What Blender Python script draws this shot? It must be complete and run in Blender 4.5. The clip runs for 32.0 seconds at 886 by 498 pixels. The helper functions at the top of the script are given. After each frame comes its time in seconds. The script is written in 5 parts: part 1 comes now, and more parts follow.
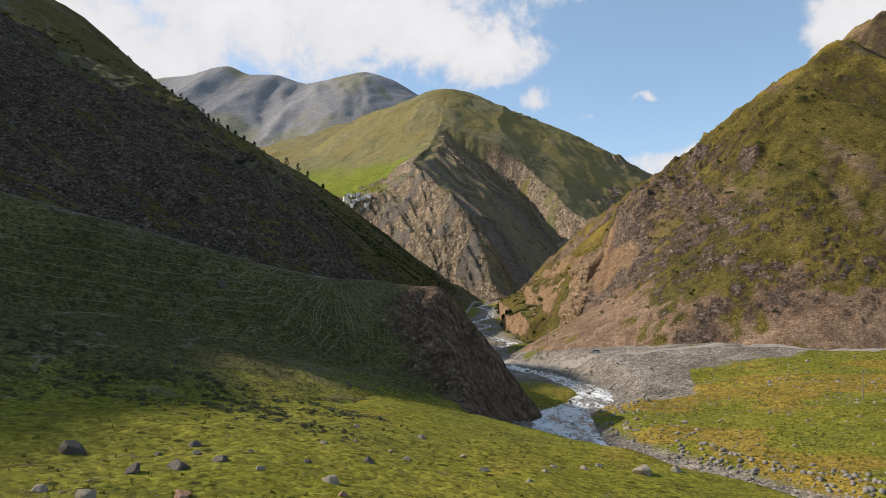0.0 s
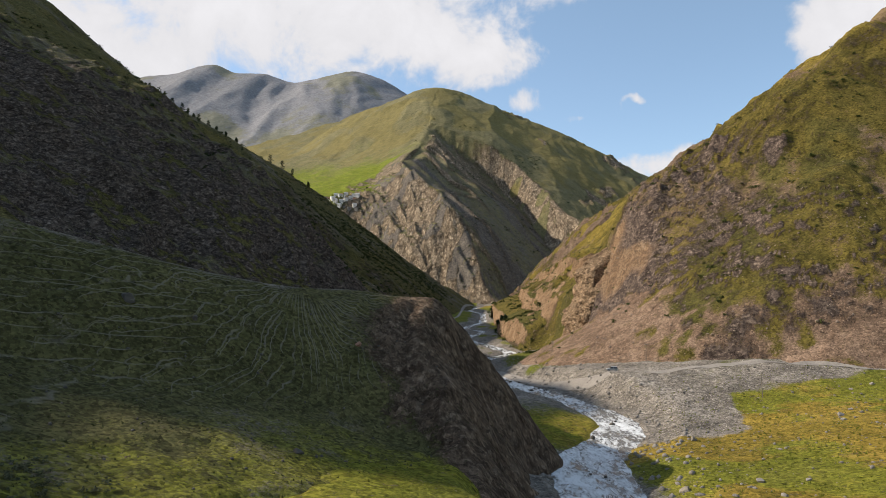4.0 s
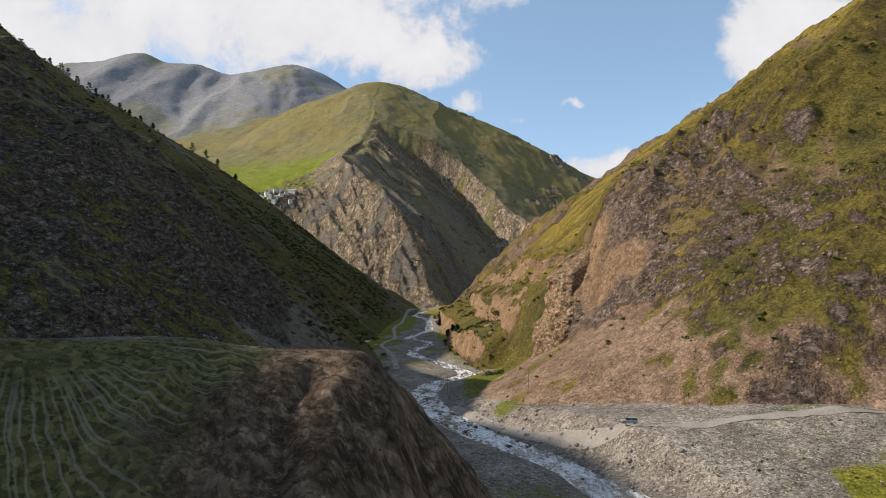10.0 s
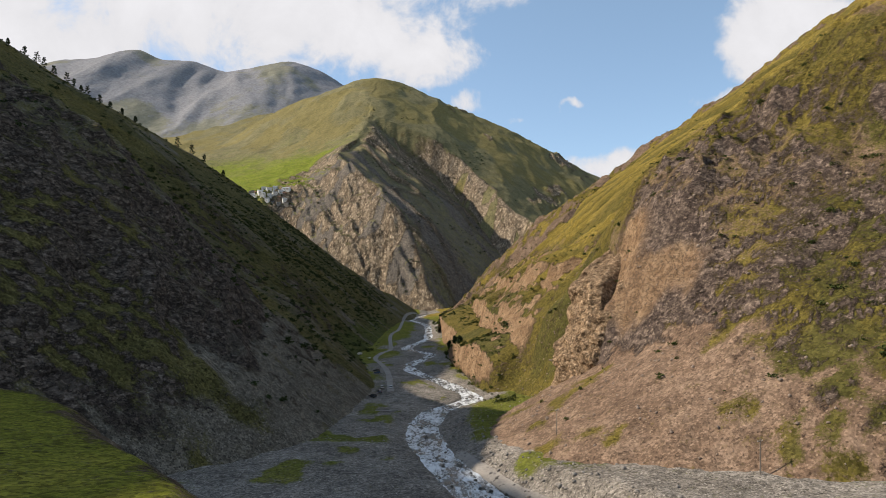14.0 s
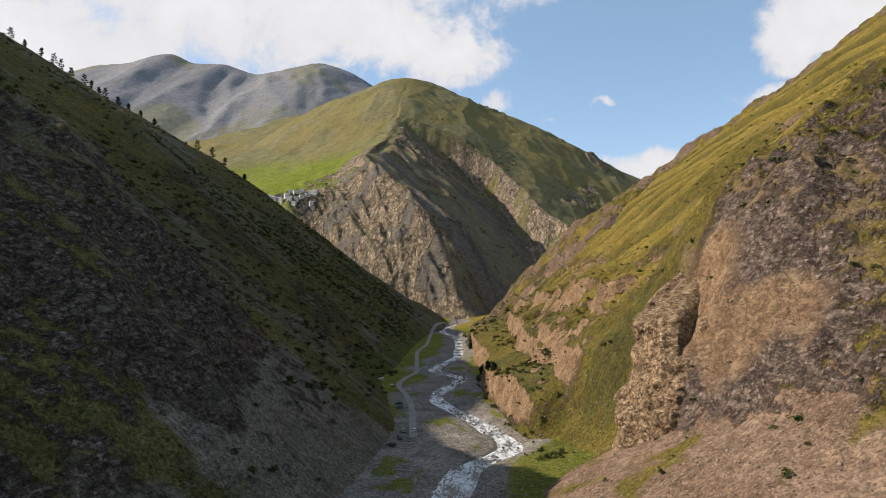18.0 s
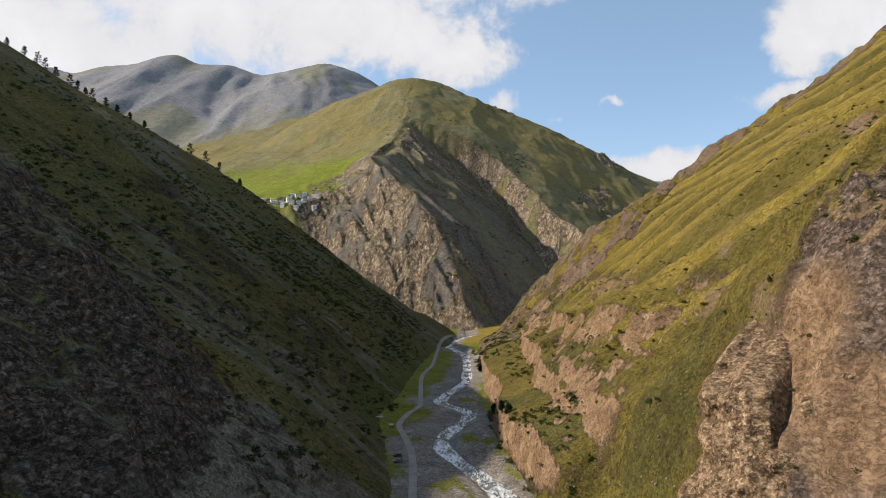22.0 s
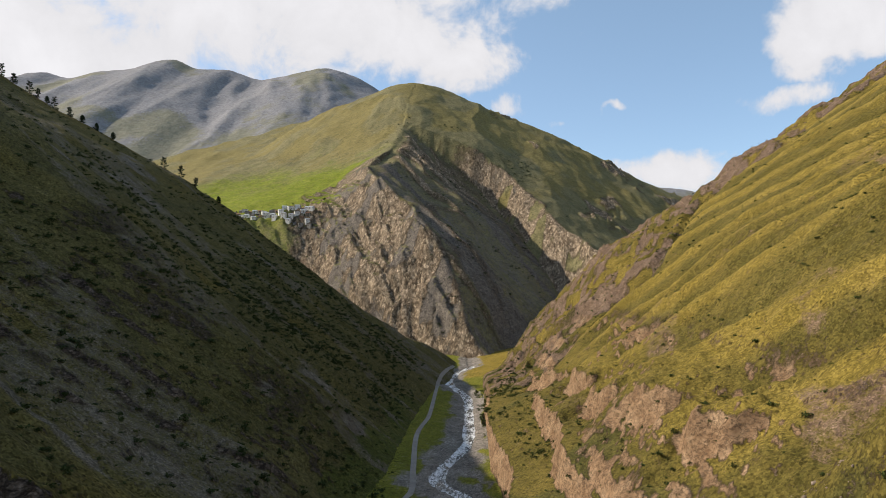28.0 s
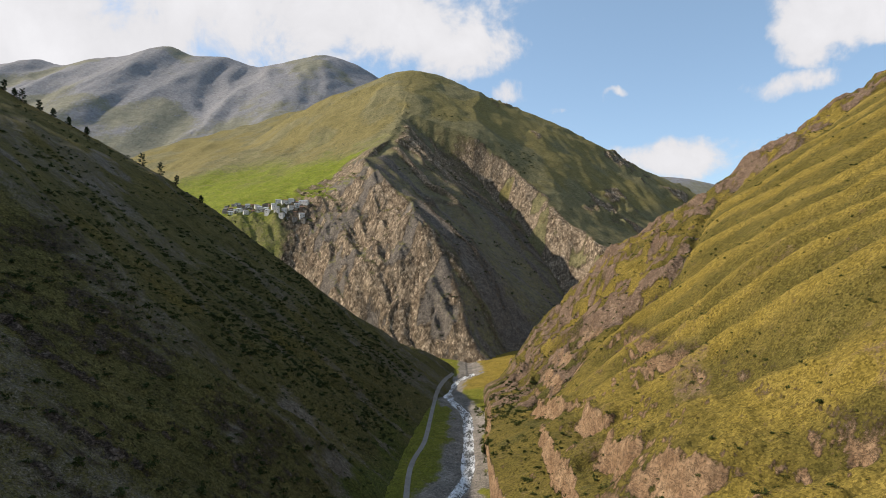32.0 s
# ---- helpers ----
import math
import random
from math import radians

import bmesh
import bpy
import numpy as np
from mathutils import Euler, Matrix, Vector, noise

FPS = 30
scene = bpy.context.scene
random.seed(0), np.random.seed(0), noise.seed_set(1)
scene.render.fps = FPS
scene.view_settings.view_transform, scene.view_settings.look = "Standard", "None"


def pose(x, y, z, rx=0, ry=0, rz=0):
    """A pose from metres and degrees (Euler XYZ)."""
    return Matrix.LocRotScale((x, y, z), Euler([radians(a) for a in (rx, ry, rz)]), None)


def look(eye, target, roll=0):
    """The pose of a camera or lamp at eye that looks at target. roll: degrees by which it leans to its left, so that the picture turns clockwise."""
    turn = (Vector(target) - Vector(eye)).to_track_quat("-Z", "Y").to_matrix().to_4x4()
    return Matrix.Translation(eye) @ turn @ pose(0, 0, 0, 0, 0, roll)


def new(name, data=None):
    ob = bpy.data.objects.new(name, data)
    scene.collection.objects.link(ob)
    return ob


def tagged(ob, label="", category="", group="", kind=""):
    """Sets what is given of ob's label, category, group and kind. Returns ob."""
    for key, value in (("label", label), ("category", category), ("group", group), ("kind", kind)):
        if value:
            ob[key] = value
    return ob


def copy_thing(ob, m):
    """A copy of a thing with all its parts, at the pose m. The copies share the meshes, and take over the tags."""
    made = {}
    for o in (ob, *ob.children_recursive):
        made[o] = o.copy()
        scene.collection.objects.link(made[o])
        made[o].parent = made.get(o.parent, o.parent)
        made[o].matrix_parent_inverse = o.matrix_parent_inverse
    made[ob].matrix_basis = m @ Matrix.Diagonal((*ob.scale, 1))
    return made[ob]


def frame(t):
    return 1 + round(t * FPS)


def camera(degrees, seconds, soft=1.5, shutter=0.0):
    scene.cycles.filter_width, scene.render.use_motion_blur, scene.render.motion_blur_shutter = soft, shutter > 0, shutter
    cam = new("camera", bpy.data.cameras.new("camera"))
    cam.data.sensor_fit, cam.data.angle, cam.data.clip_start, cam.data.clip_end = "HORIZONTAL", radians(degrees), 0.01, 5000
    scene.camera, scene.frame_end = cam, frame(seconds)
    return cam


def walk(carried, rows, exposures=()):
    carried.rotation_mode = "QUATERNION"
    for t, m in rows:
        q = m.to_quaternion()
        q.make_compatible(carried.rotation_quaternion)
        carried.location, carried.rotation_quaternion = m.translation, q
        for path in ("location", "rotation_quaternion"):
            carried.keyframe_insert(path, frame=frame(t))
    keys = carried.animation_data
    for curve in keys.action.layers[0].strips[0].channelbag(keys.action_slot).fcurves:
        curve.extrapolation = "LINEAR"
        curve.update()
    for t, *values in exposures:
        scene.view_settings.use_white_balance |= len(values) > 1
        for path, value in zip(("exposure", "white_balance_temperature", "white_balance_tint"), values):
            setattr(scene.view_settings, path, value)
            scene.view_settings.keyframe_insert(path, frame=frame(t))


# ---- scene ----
cam = camera(70.20, 32.0, soft=0.6)
PATH = [
    (0, pose(0.00, 0.00, 60.70, 92.259, -0.000, 3.700)),
    (1, pose(-0.93, 9.58, 60.92, 92.232, -0.000, 3.699)),
    (2, pose(-1.87, 19.69, 61.21, 92.287, -0.000, 3.693)),
    (2.5, pose(-2.35, 25.12, 61.40, 92.316, -0.000, 3.692)),
    (4.5, pose(-4.30, 49.67, 62.36, 92.416, -0.000, 2.264)),
    (5, pose(-4.77, 56.29, 62.56, 92.461, -0.000, 1.799)),
    (6, pose(-5.63, 69.98, 62.93, 92.483, -0.000, 0.866)),
    (7, pose(-6.33, 84.28, 63.38, 92.480, -0.000, -0.037)),
    (8, pose(-6.89, 98.93, 63.90, 92.471, -0.000, -0.697)),
    (9, pose(-7.30, 113.63, 64.40, 92.390, -0.000, -1.189)),
    (9.5, pose(-7.45, 120.91, 64.63, 92.354, -0.000, -1.713)),
    (10, pose(-7.58, 128.13, 64.86, 92.401, -0.000, -2.468)),
    (10.5, pose(-7.66, 135.31, 65.12, 92.364, -0.000, -3.066)),
    (11, pose(-7.69, 142.44, 65.43, 92.318, -0.000, -3.194)),
    (11.5, pose(-7.68, 149.54, 65.81, 92.341, -0.000, -3.171)),
    (12, pose(-7.61, 156.62, 66.29, 92.286, -0.000, -3.144)),
    (13, pose(-7.28, 170.74, 67.63, 92.314, -0.000, -3.012)),
    (14, pose(-6.71, 184.85, 69.57, 92.338, -0.000, -2.566)),
    (14.5, pose(-6.37, 191.89, 70.75, 92.339, -0.000, -2.219)),
    (16.5, pose(-5.10, 219.76, 76.33, 92.388, 0.000, -0.689)),
    (17, pose(-4.90, 226.62, 77.86, 92.385, 0.000, -0.337)),
    (18, pose(-4.64, 240.28, 81.03, 92.377, 0.000, 0.226)),
    (19, pose(-4.53, 254.01, 84.39, 92.365, 0.000, 0.730)),
    (20, pose(-4.47, 267.95, 87.98, 92.390, 0.000, 0.792)),
    (21, pose(-4.37, 281.99, 91.84, 92.393, 0.000, 0.857)),
    (22, pose(-4.17, 295.98, 96.00, 92.415, 0.000, 0.927)),
    (23, pose(-3.76, 309.73, 100.49, 92.483, 0.000, 0.927)),
    (24, pose(-3.14, 323.20, 105.31, 92.504, 0.000, 1.004)),
    (25, pose(-2.53, 336.70, 110.38, 92.586, 0.000, 1.004)),
    (25.5, pose(-2.33, 343.59, 112.97, 92.630, 0.000, 1.041)),
    (27.5, pose(-2.23, 371.98, 123.48, 92.743, 0.000, 1.089)),
    (28, pose(-2.20, 378.95, 126.10, 92.767, 0.000, 1.122)),
    (29, pose(-1.94, 392.38, 131.33, 92.857, 0.000, 1.070)),
    (30, pose(-1.43, 405.24, 136.53, 92.779, 0.000, 1.104)),
    (30.5, pose(-1.11, 411.51, 139.12, 92.546, 0.000, 1.125)),
    (31, pose(-0.77, 417.71, 141.71, 92.237, 0.000, 1.148)),
    (31.5, pose(-0.40, 423.87, 144.29, 91.927, 0.000, 1.172)),
    (32, pose(-0.02, 430.00, 146.88, 91.617, 0.000, 1.196)),
]
walk(cam, PATH, exposures=[(0.0, 0.43, 6480, 13), (32.0, 0.43, 6480, 13)])

# Cloud banks: azimuth, height, half width and half height in degrees, thickness.
CLOUDS = [(-31, 17.0, 12, 6.5, 1.0), (-23, 27, 32, 11.8, 1.0), (-14, 25, 14, 7.0, 1.0), (-38, 22, 15, 7.5, 1.0), (-4, 20.5, 9.0, 4.0, 1.0), (31, 19.2, 6.2, 3.4, 1.0), (27, 14.4, 5, 1.3, 0.72), (18, 9.2, 10, 2.2, 0.8), (4.5, 15.2, 2.6, 1.5, 0.62), (2, 23.8, 3, 1.1, 0.6),
          (9.5, 14.0, 1.6, 0.7, 0.6), (14, 15.0, 1.5, 0.5, 0.55), (75, 24, 20, 8, 1.0), (150, 28, 30, 10, 1.0), (-95, 22, 22, 8, 1.0), (-150, 35, 25, 9, 1.0)]

# ---------------------------------------------------------------- light
SUN_AZ, SUN_EL = radians(-80), radians(34.3)      # from +y towards +x
to_sun = Vector((math.sin(SUN_AZ) * math.cos(SUN_EL), math.cos(SUN_AZ) * math.cos(SUN_EL), math.sin(SUN_EL)))
sun = new("sun", bpy.data.lights.new("sun", "SUN"))
sun.data.energy, sun.data.angle, sun.data.color = 4.5, radians(0.6), (1.0, 0.91, 0.76)
sun.matrix_world = look((0, 0, 300), Vector((0, 0, 300)) - to_sun)

world = bpy.data.worlds.new("sky")
scene.world = world
world.use_nodes = True
wn, wl = world.node_tree.nodes, world.node_tree.links
wn.clear()


def wnode(kind, **values):
    n = wn.new(kind)
    for k, v in values.items():
        n.inputs[k].default_value = v
    return n


def wmath(op, a, b=None, c=None):
    n = wn.new("ShaderNodeMath")
    n.operation = op
    for i, v in enumerate((a, b, c)):
        if v is None:
            continue
        if isinstance(v, (int, float)):
            n.inputs[i].default_value = v
        else:
            wl.new(v, n.inputs[i])
    return n.outputs[0]


sky = wn.new("ShaderNodeTexSky")
sky.sky_type, sky.sun_disc = "NISHITA", False
sky.sun_elevation, sky.sun_rotation = SUN_EL, SUN_AZ
sky.altitude, sky.air_density, sky.dust_density, sky.ozone_density = 1600, 1.0, 2.0, 1.4
tc = wn.new("ShaderNodeTexCoord")
sep = wn.new("ShaderNodeSeparateXYZ")
wl.new(tc.outputs["Generated"], sep.inputs[0])
dx, dy, dz = sep.outputs
# Clouds lie on a level sheet far over the ground: the direction divided by its height.
hgt = wmath("MAXIMUM", dz, 0.02)
flat = wn.new("ShaderNodeCombineXYZ")
wl.new(wmath("DIVIDE", dx, wmath("ADD", hgt, 0.16)), flat.inputs[0])
wl.new(wmath("DIVIDE", dy, wmath("ADD", hgt, 0.16)), flat.inputs[1])
wl.new(wmath("MULTIPLY", dz, 3.0), flat.inputs[2])
az = wmath("ARCTAN2", dx, dy)
el = wmath("ARCSINE", dz)


def blob(a, e, wa, we):
    """A soft cloud bank round the azimuth a and height e, in degrees."""
    u = wmath("DIVIDE", wmath("SUBTRACT", az, radians(a)), radians(wa))
    v = wmath("DIVIDE", wmath("SUBTRACT", el, radians(e)), radians(we))
    return wmath("SUBTRACT", 1.0, wmath("ADD", wmath("MULTIPLY", u, u), wmath("MULTIPLY", v, v)))


def cnoise(scale, detail, rough, dist=0.0):
    n = wn.new("ShaderNodeTexNoise")
    n.inputs["Scale"].default_value, n.inputs["Detail"].default_value = scale, detail
    n.inputs["Roughness"].default_value, n.inputs["Distortion"].default_value = rough, dist
    wl.new(tc.outputs["Generated"], n.inputs["Vector"])
    return n.outputs[0]


billow = cnoise(9.0, 9, 0.62, 0.3)
az = wmath("ADD", az, wmath("MULTIPLY", wmath("SUBTRACT", cnoise(7.0, 4, 0.6), 0.5), 0.16))
el = wmath("ADD", el, wmath("MULTIPLY", wmath("SUBTRACT", cnoise(11.0, 4, 0.6), 0.5), 0.07))
cover = None
for a, e, wa, we, thick in CLOUDS:
    b = wmath("SUBTRACT", wmath("MULTIPLY", blob(a, e, wa, we), thick), 1 - thick)
    cover = b if cover is None else wmath("MAXIMUM", cover, b)
cover = wmath("MAXIMUM", cover, -1.0)
dens = wmath("ADD", wmath("MULTIPLY", cover, 0.75), wmath("MULTIPLY", wmath("SUBTRACT", billow, 0.5), 2.4))
mask = wn.new("ShaderNodeMapRange")
mask.interpolation_type = "SMOOTHSTEP"
mask.inputs["From Min"].default_value, mask.inputs["From Max"].default_value = -0.12, 0.40
wl.new(dens, mask.inputs["Value"])
tone = wn.new("ShaderNodeMapRange")
tone.inputs["From Min"].default_value, tone.inputs["From Max"].default_value = 0.1, 1.0
tone.inputs["To Min"].default_value, tone.inputs["To Max"].default_value = 3.75, 4.75
wl.new(wmath("ADD", wmath("MULTIPLY", dens, 0.6), wmath("MULTIPLY", cnoise(5.0, 5, 0.5), 0.5)), tone.inputs["Value"])
white = wn.new("ShaderNodeCombineColor")
wl.new(wmath("MULTIPLY", tone.outputs[0], 0.985), white.inputs[0])
wl.new(wmath("MULTIPLY", tone.outputs[0], 0.99), white.inputs[1])
wl.new(tone.outputs[0], white.inputs[2])
mix = wn.new("ShaderNodeMix")
mix.data_type = "RGBA"
wl.new(mask.outputs[0], mix.inputs["Factor"])
veil = wn.new("ShaderNodeMix")
veil.data_type = "RGBA"
veil.inputs["Factor"].default_value = 0.24
wl.new(sky.outputs[0], veil.inputs[6])
veil.inputs[7].default_value = (2.2, 3.35, 3.55, 1)
wl.new(veil.outputs[2], mix.inputs[6])
wl.new(white.outputs[0], mix.inputs[7])
bg = wnode("ShaderNodeBackground", Strength=0.145)
wl.new(mix.outputs[2], bg.inputs["Color"])
wo = wn.new("ShaderNodeOutputWorld")
wl.new(bg.outputs[0], wo.inputs["Surface"])


# ---------------------------------------------------------------- noise and forms in numpy
def lattice(ix, iy, seed):
    h = (ix.astype(np.int64) * 374761393 + iy.astype(np.int64) * 668265263 + seed * 974711) & 0x7FFFFFFF
    h = ((h ^ (h >> 13)) * 1274126177) & 0x7FFFFFFF
    return ((h ^ (h >> 16)) & 0xFFFF) / 65535.0 * 2 - 1


def vnoise(x, y, seed=0):
    x, y = np.asarray(x, float), np.asarray(y, float)
    ix, iy = np.floor(x), np.floor(y)
    fx, fy = x - ix, y - iy
    ux, uy = fx * fx * fx * (fx * (fx * 6 - 15) + 10), fy * fy * fy * (fy * (fy * 6 - 15) + 10)
    a, b = lattice(ix, iy, seed), lattice(ix + 1, iy, seed)
    c, d = lattice(ix, iy + 1, seed), lattice(ix + 1, iy + 1, seed)
    return (a * (1 - ux) + b * ux) * (1 - uy) + (c * (1 - ux) + d * ux) * uy


def fbm(x, y, octaves=4, seed=0, gain=0.5):
    out, amp, tot = 0.0, 1.0, 0.0
    for o in range(octaves):
        r = 0.6 + o
        xr, yr = x * math.cos(r) - y * math.sin(r), x * math.sin(r) + y * math.cos(r)
        out, tot = out + amp * vnoise(xr, yr, seed + o * 17), tot + amp
        x, y, amp = x * 2.03, y * 2.03, amp * gain
    return out / tot


def ridged(x, y, octaves=3, seed=0, gain=0.5):
    out, amp, tot = 0.0, 1.0, 0.0
    for o in range(octaves):
        out, tot = out + amp * (1 - 2 * np.abs(vnoise(x, y, seed + o * 13))), tot + amp
        x, y, amp = x * 2.1 + 3.7, y * 2.1 + 1.3, amp * gain
    return out / tot


def step(a, b, v):
    t = np.clip((v - a) / (b - a), 0, 1)
    return t * t * (3 - 2 * t)


def smin(a, b, k):
    h = np.clip(0.5 + 0.5 * (b - a) / k, 0, 1)
    return b * (1 - h) + a * h - k * h * (1 - h)


def smax(a, b, k):
    return -smin(-a, -b, k)


def curve(v, keys):
    """A smooth line through (where, value) keys."""
    k = np.array(keys, float)
    x, y = k[:, 0], k[:, 1]
    h, d = np.diff(x), np.diff(y) / np.diff(x)
    m = np.zeros(len(x))
    m[1:-1] = np.where(d[1:] * d[:-1] > 0, 2 * d[1:] * d[:-1] / np.where(d[1:] + d[:-1] == 0, 1, d[1:] + d[:-1]), 0)
    m[0], m[-1] = d[0], d[-1]
    v = np.clip(np.asarray(v, float), x[0], x[-1])
    i = np.clip(np.searchsorted(x, v, side="right") - 1, 0, len(x) - 2)
    t = (v - x[i]) / h[i]
    return ((1 + 2 * t) * (1 - t) ** 2 * y[i] + t * (1 - t) ** 2 * h[i] * m[i] + t * t * (3 - 2 * t) * y[i + 1] + t * t * (t - 1) * h[i] * m[i + 1])


def spaced(*keys):
    """Grid lines: from key to key (place, spacing there), the spacing changing evenly."""
    out = [keys[0][0]]
    end = keys[-1][0]
    p, s = [k[0] for k in keys], [k[1] for k in keys]
    while out[-1] < end:
        out.append(out[-1] + float(np.interp(out[-1], p, s)))
    return np.array(out)


# The river's line (y, x) and its level (y, z).
RIVER_X = [(-700, 230), (-60, 150), (60, 88), (115, 53), (140, 33), (160, 22), (200, 24), (232, 38), (255, 43), (296, 36), (370, 9), (455, -3), (498, 3), (540, 26), (577, 17),
           (663, -11), (737, 7), (780, -14), (880, 8), (1040, 11), (1165, -10), (1240, 0), (1290, 20)]
RIVER_Z = [(-700, 30), (0, 25.5), (115, 21), (200, 16.5), (300, 12), (370, 8.5), (440, 4), (565, 0.6), (800, 0.3), (1300, 0.0)]
ROAD_LEFT = [(540, -20), (560, -21), (621, -25), (660, -31), (696, -38), (722, -35), (756, -28), (800, -30), (882, -33), (960, -26), (1122, -23), (1200, -16), (1290, -4)]


def river_x(y):
    return curve(y, RIVER_X)


def river_z(y):
    return curve(y, RIVER_Z)


def river_half(y):
    return curve(y, [(-700, 9), (120, 6.5), (200, 8.5), (300, 7.5), (400, 6.5), (540, 6.5), (700, 5.0), (900, 5.2), (1290, 5.5)]) * (1 + 0.25 * vnoise(y / 23.0, y * 0 + 3.3, 5))


def meadow(x, y):
    return 47.8 - 0.14 * x - 0.1207 * y


def floor_z(x, y, fine=True):
    """The valley's floor: river bed, gravel, the flat on the far bank and the meadow."""
    s = x - river_x(y)
    a = np.abs(s) - river_half(y)
    zr = river_z(y)
    bed = zr - 0.9 + 0.9 * step(-2.0, 0.6, a)
    right = 0.5 * step(0, 2, a) + 1.6 * step(2, 14, a) + curve(a, [(0, 0), (20, 0.6), (60, 5.5), (120, 10), (400, 40), (3000, 60)]) * step(420, 280, y)
    right = right + 0.09 * np.clip(a, 0, 60) * step(280, 420, y)
    right = right + curve(y, [(200, 0), (250, 2), (280, 6), (306, 8.5), (340, 7), (370, 4), (400, 2), (440, 0)]) * step(2, 15, a)
    left = 0.5 * step(0, 2, a) + 0.03 * np.clip(a, 0, 200) + 0.8 * step(3, 10, a)
    z = bed + np.where(s > 0, right, left)
    # the meadow shelf before the bank
    edge = curve(y, [(-700, 130), (40, 56), (70, 47), (88, 38), (103, 22), (120, 5), (135, -6), (170, -8), (210, -10), (330, -60)])
    m = meadow(x, y) - 0.75 * np.clip(x - edge, 0, 40) + 1.2 * fbm(x / 34, y / 34, 3, 4)
    z = np.where(y < 300, smax(z, m - 60 * step(190, 290, y), 3.0), z)
    if fine:
        stony = step(0.0, 3.0, a) * step(60, 20, a) * (1 - step(0, 6, m - zr - 6) * step(300, 260, y))
        cut = (x > river_x(y)) * step(4, 14, a) * step(215, 235, y) * step(330, 300, y)
        z = z + cut * (1.3 * ridged((y + 0.3 * x) / 13, (x - 0.3 * y) / 34, 3, 6, 0.55) - 0.4)
        z = z + 0.35 * fbm(x / 5, y / 5, 3, 8) + 0.25 * stony * fbm(x / 1.9, y / 1.9, 3, 9) + 0.5 * fbm(x / 21, y / 21, 2, 3) * step(0, 10, a)
    return z


def left_z(x, y, fine=True):
    """The long shaded mountainside."""
    toe = curve(y, [(-700, -150), (250, -108), (330, -86), (430, -42), (500, -36), (560, -32), (640, -43), (720, -54), (800, -48), (880, -44), (960, -40), (1100, -28), (1200, -12), (1350, -4)])
    d = toe - x
    z = 0.76 * np.minimum(d, 330) + 0.60 * np.maximum(d - 330, 0) + 4
    bump = 36 * np.exp(-(((y - 505) / np.where(y < 505, 75.0, 44.0)) ** 2)) * step(75, 165, -x) * step(390, 220, -x)
    bump = bump + 14 * np.exp(-(((y - 780) / 60) ** 2)) * step(60, 160, -x) - 12 * np.exp(-(((y - 620) / 55) ** 2)) * step(80, 200, -x)
    bump = bump + np.exp(-(((y - 800) / 150) ** 2)) * curve(-x, [(150, 0), (300, 17), (380, 12), (420, 15), (480, 27), (560, 40), (1500, 40)])
    # unseen shoulder left of the meadow, raised to cast shade on the bank
    sh = np.clip(-x - 0.55 * y - 100, 0, 500)
    bump = bump + (0.345 + 0.15 * np.exp(-(((y - 390) / 55) ** 2))) * sh * sh / (sh + 25) * step(530, 430, y) * step(640, 480, -x)
    z = z + bump
    crest = curve(x, [(-1500, 1000), (-800, 1060), (-540, 1110), (-351, 1172), (-173, 1180), (-65, 1250), (-20, 1325), (60, 1345)])
    over = np.clip(y - crest, 0, 900)
    z = z - 0.75 * over * over / (over + 25)
    # out of view: raised or lowered here to set where the shadows fall
    z = z + curve(y, [(40, -0.045), (120, -0.055), (165, -0.06), (200, -0.09), (226, 0.04), (262, 0.08), (300, 0.06), (335, -0.03), (360, -0.08), (430, -0.10), (520, 0)]) * np.clip(-x - 0.85 * y - 40, 0, 600)
    if fine:
        w = y + 26 * fbm(x / 90, y / 90, 3, 21) - 0.25 * x
        crag = step(290, 340, y) * step(570, 510, y) * step(20, 70, d)
        z = z + crag * (6.5 * ridged((x + 0.35 * y + 9 * fbm(x / 20, y / 20, 2, 45)) / 30, (y - x) / 75, 3, 46, 0.6) + 2.6 * ridged((x + 0.3 * y) / 9, y / 16, 3, 47, 0.6) - 2)
        g = ridged(w / 46, x / 260, 3, 31) * 6.5 + ridged(w / 17, x / 110, 2, 35) * 2.2
        z = z + g * step(0, 60, d) * step(520, 250, -x + 0.15 * y) + 7 * fbm(x / 75, y / 75, 3, 41) * step(5, 60, d) + 1.1 * fbm(x / 7, y / 7, 4, 43) + 0.5 * fbm(x / 2.4, y / 2.4, 2, 44)
    return z


def spur_y(x):
    """Where the grass slope ends in a gully and the rocky spur begins."""
    return curve(x, [(40, 960), (85, 970), (149, 988), (185, 985), (215, 1010), (250, 1080), (310, 1170), (600, 1190)])


def ledge(x, y):
    """The rock ledge over the river bluffs: the way past its brink and how much of it stands out."""
    e = x - curve(y, [(540, 92), (600, 90), (652, 88), (684, 79), (730, 77), (800, 75), (920, 66), (980, 62)]) + 7 * fbm(x / 20, y / 20, 3, 88)
    return e, step(550, 600, y) * step(985, 940, y) * step(-0.3, 0.1, fbm(x / 60, y / 34, 2, 89))


def fold(x, y):
    """The long folds that run down the sunlit slope: how far each place lies from a fold's brow, along and signed, and the count of folds."""
    w = y + curve(x, [(50, 0), (100, 5), (125, 18), (160, 60), (200, 105), (260, 170), (350, 260), (600, 460), (2600, 1800)]) + 34 * fbm(x / 120, y / 120, 3, 51)
    ph = np.interp(w, [300, 500, 600, 690, 785, 850, 915, 1000, 1100, 1200, 1300, 3400], [-4, -2, -1, 0, 1, 2, 3, 4, 5, 6, 7, 28])
    return w, ph, ph - np.round(ph)


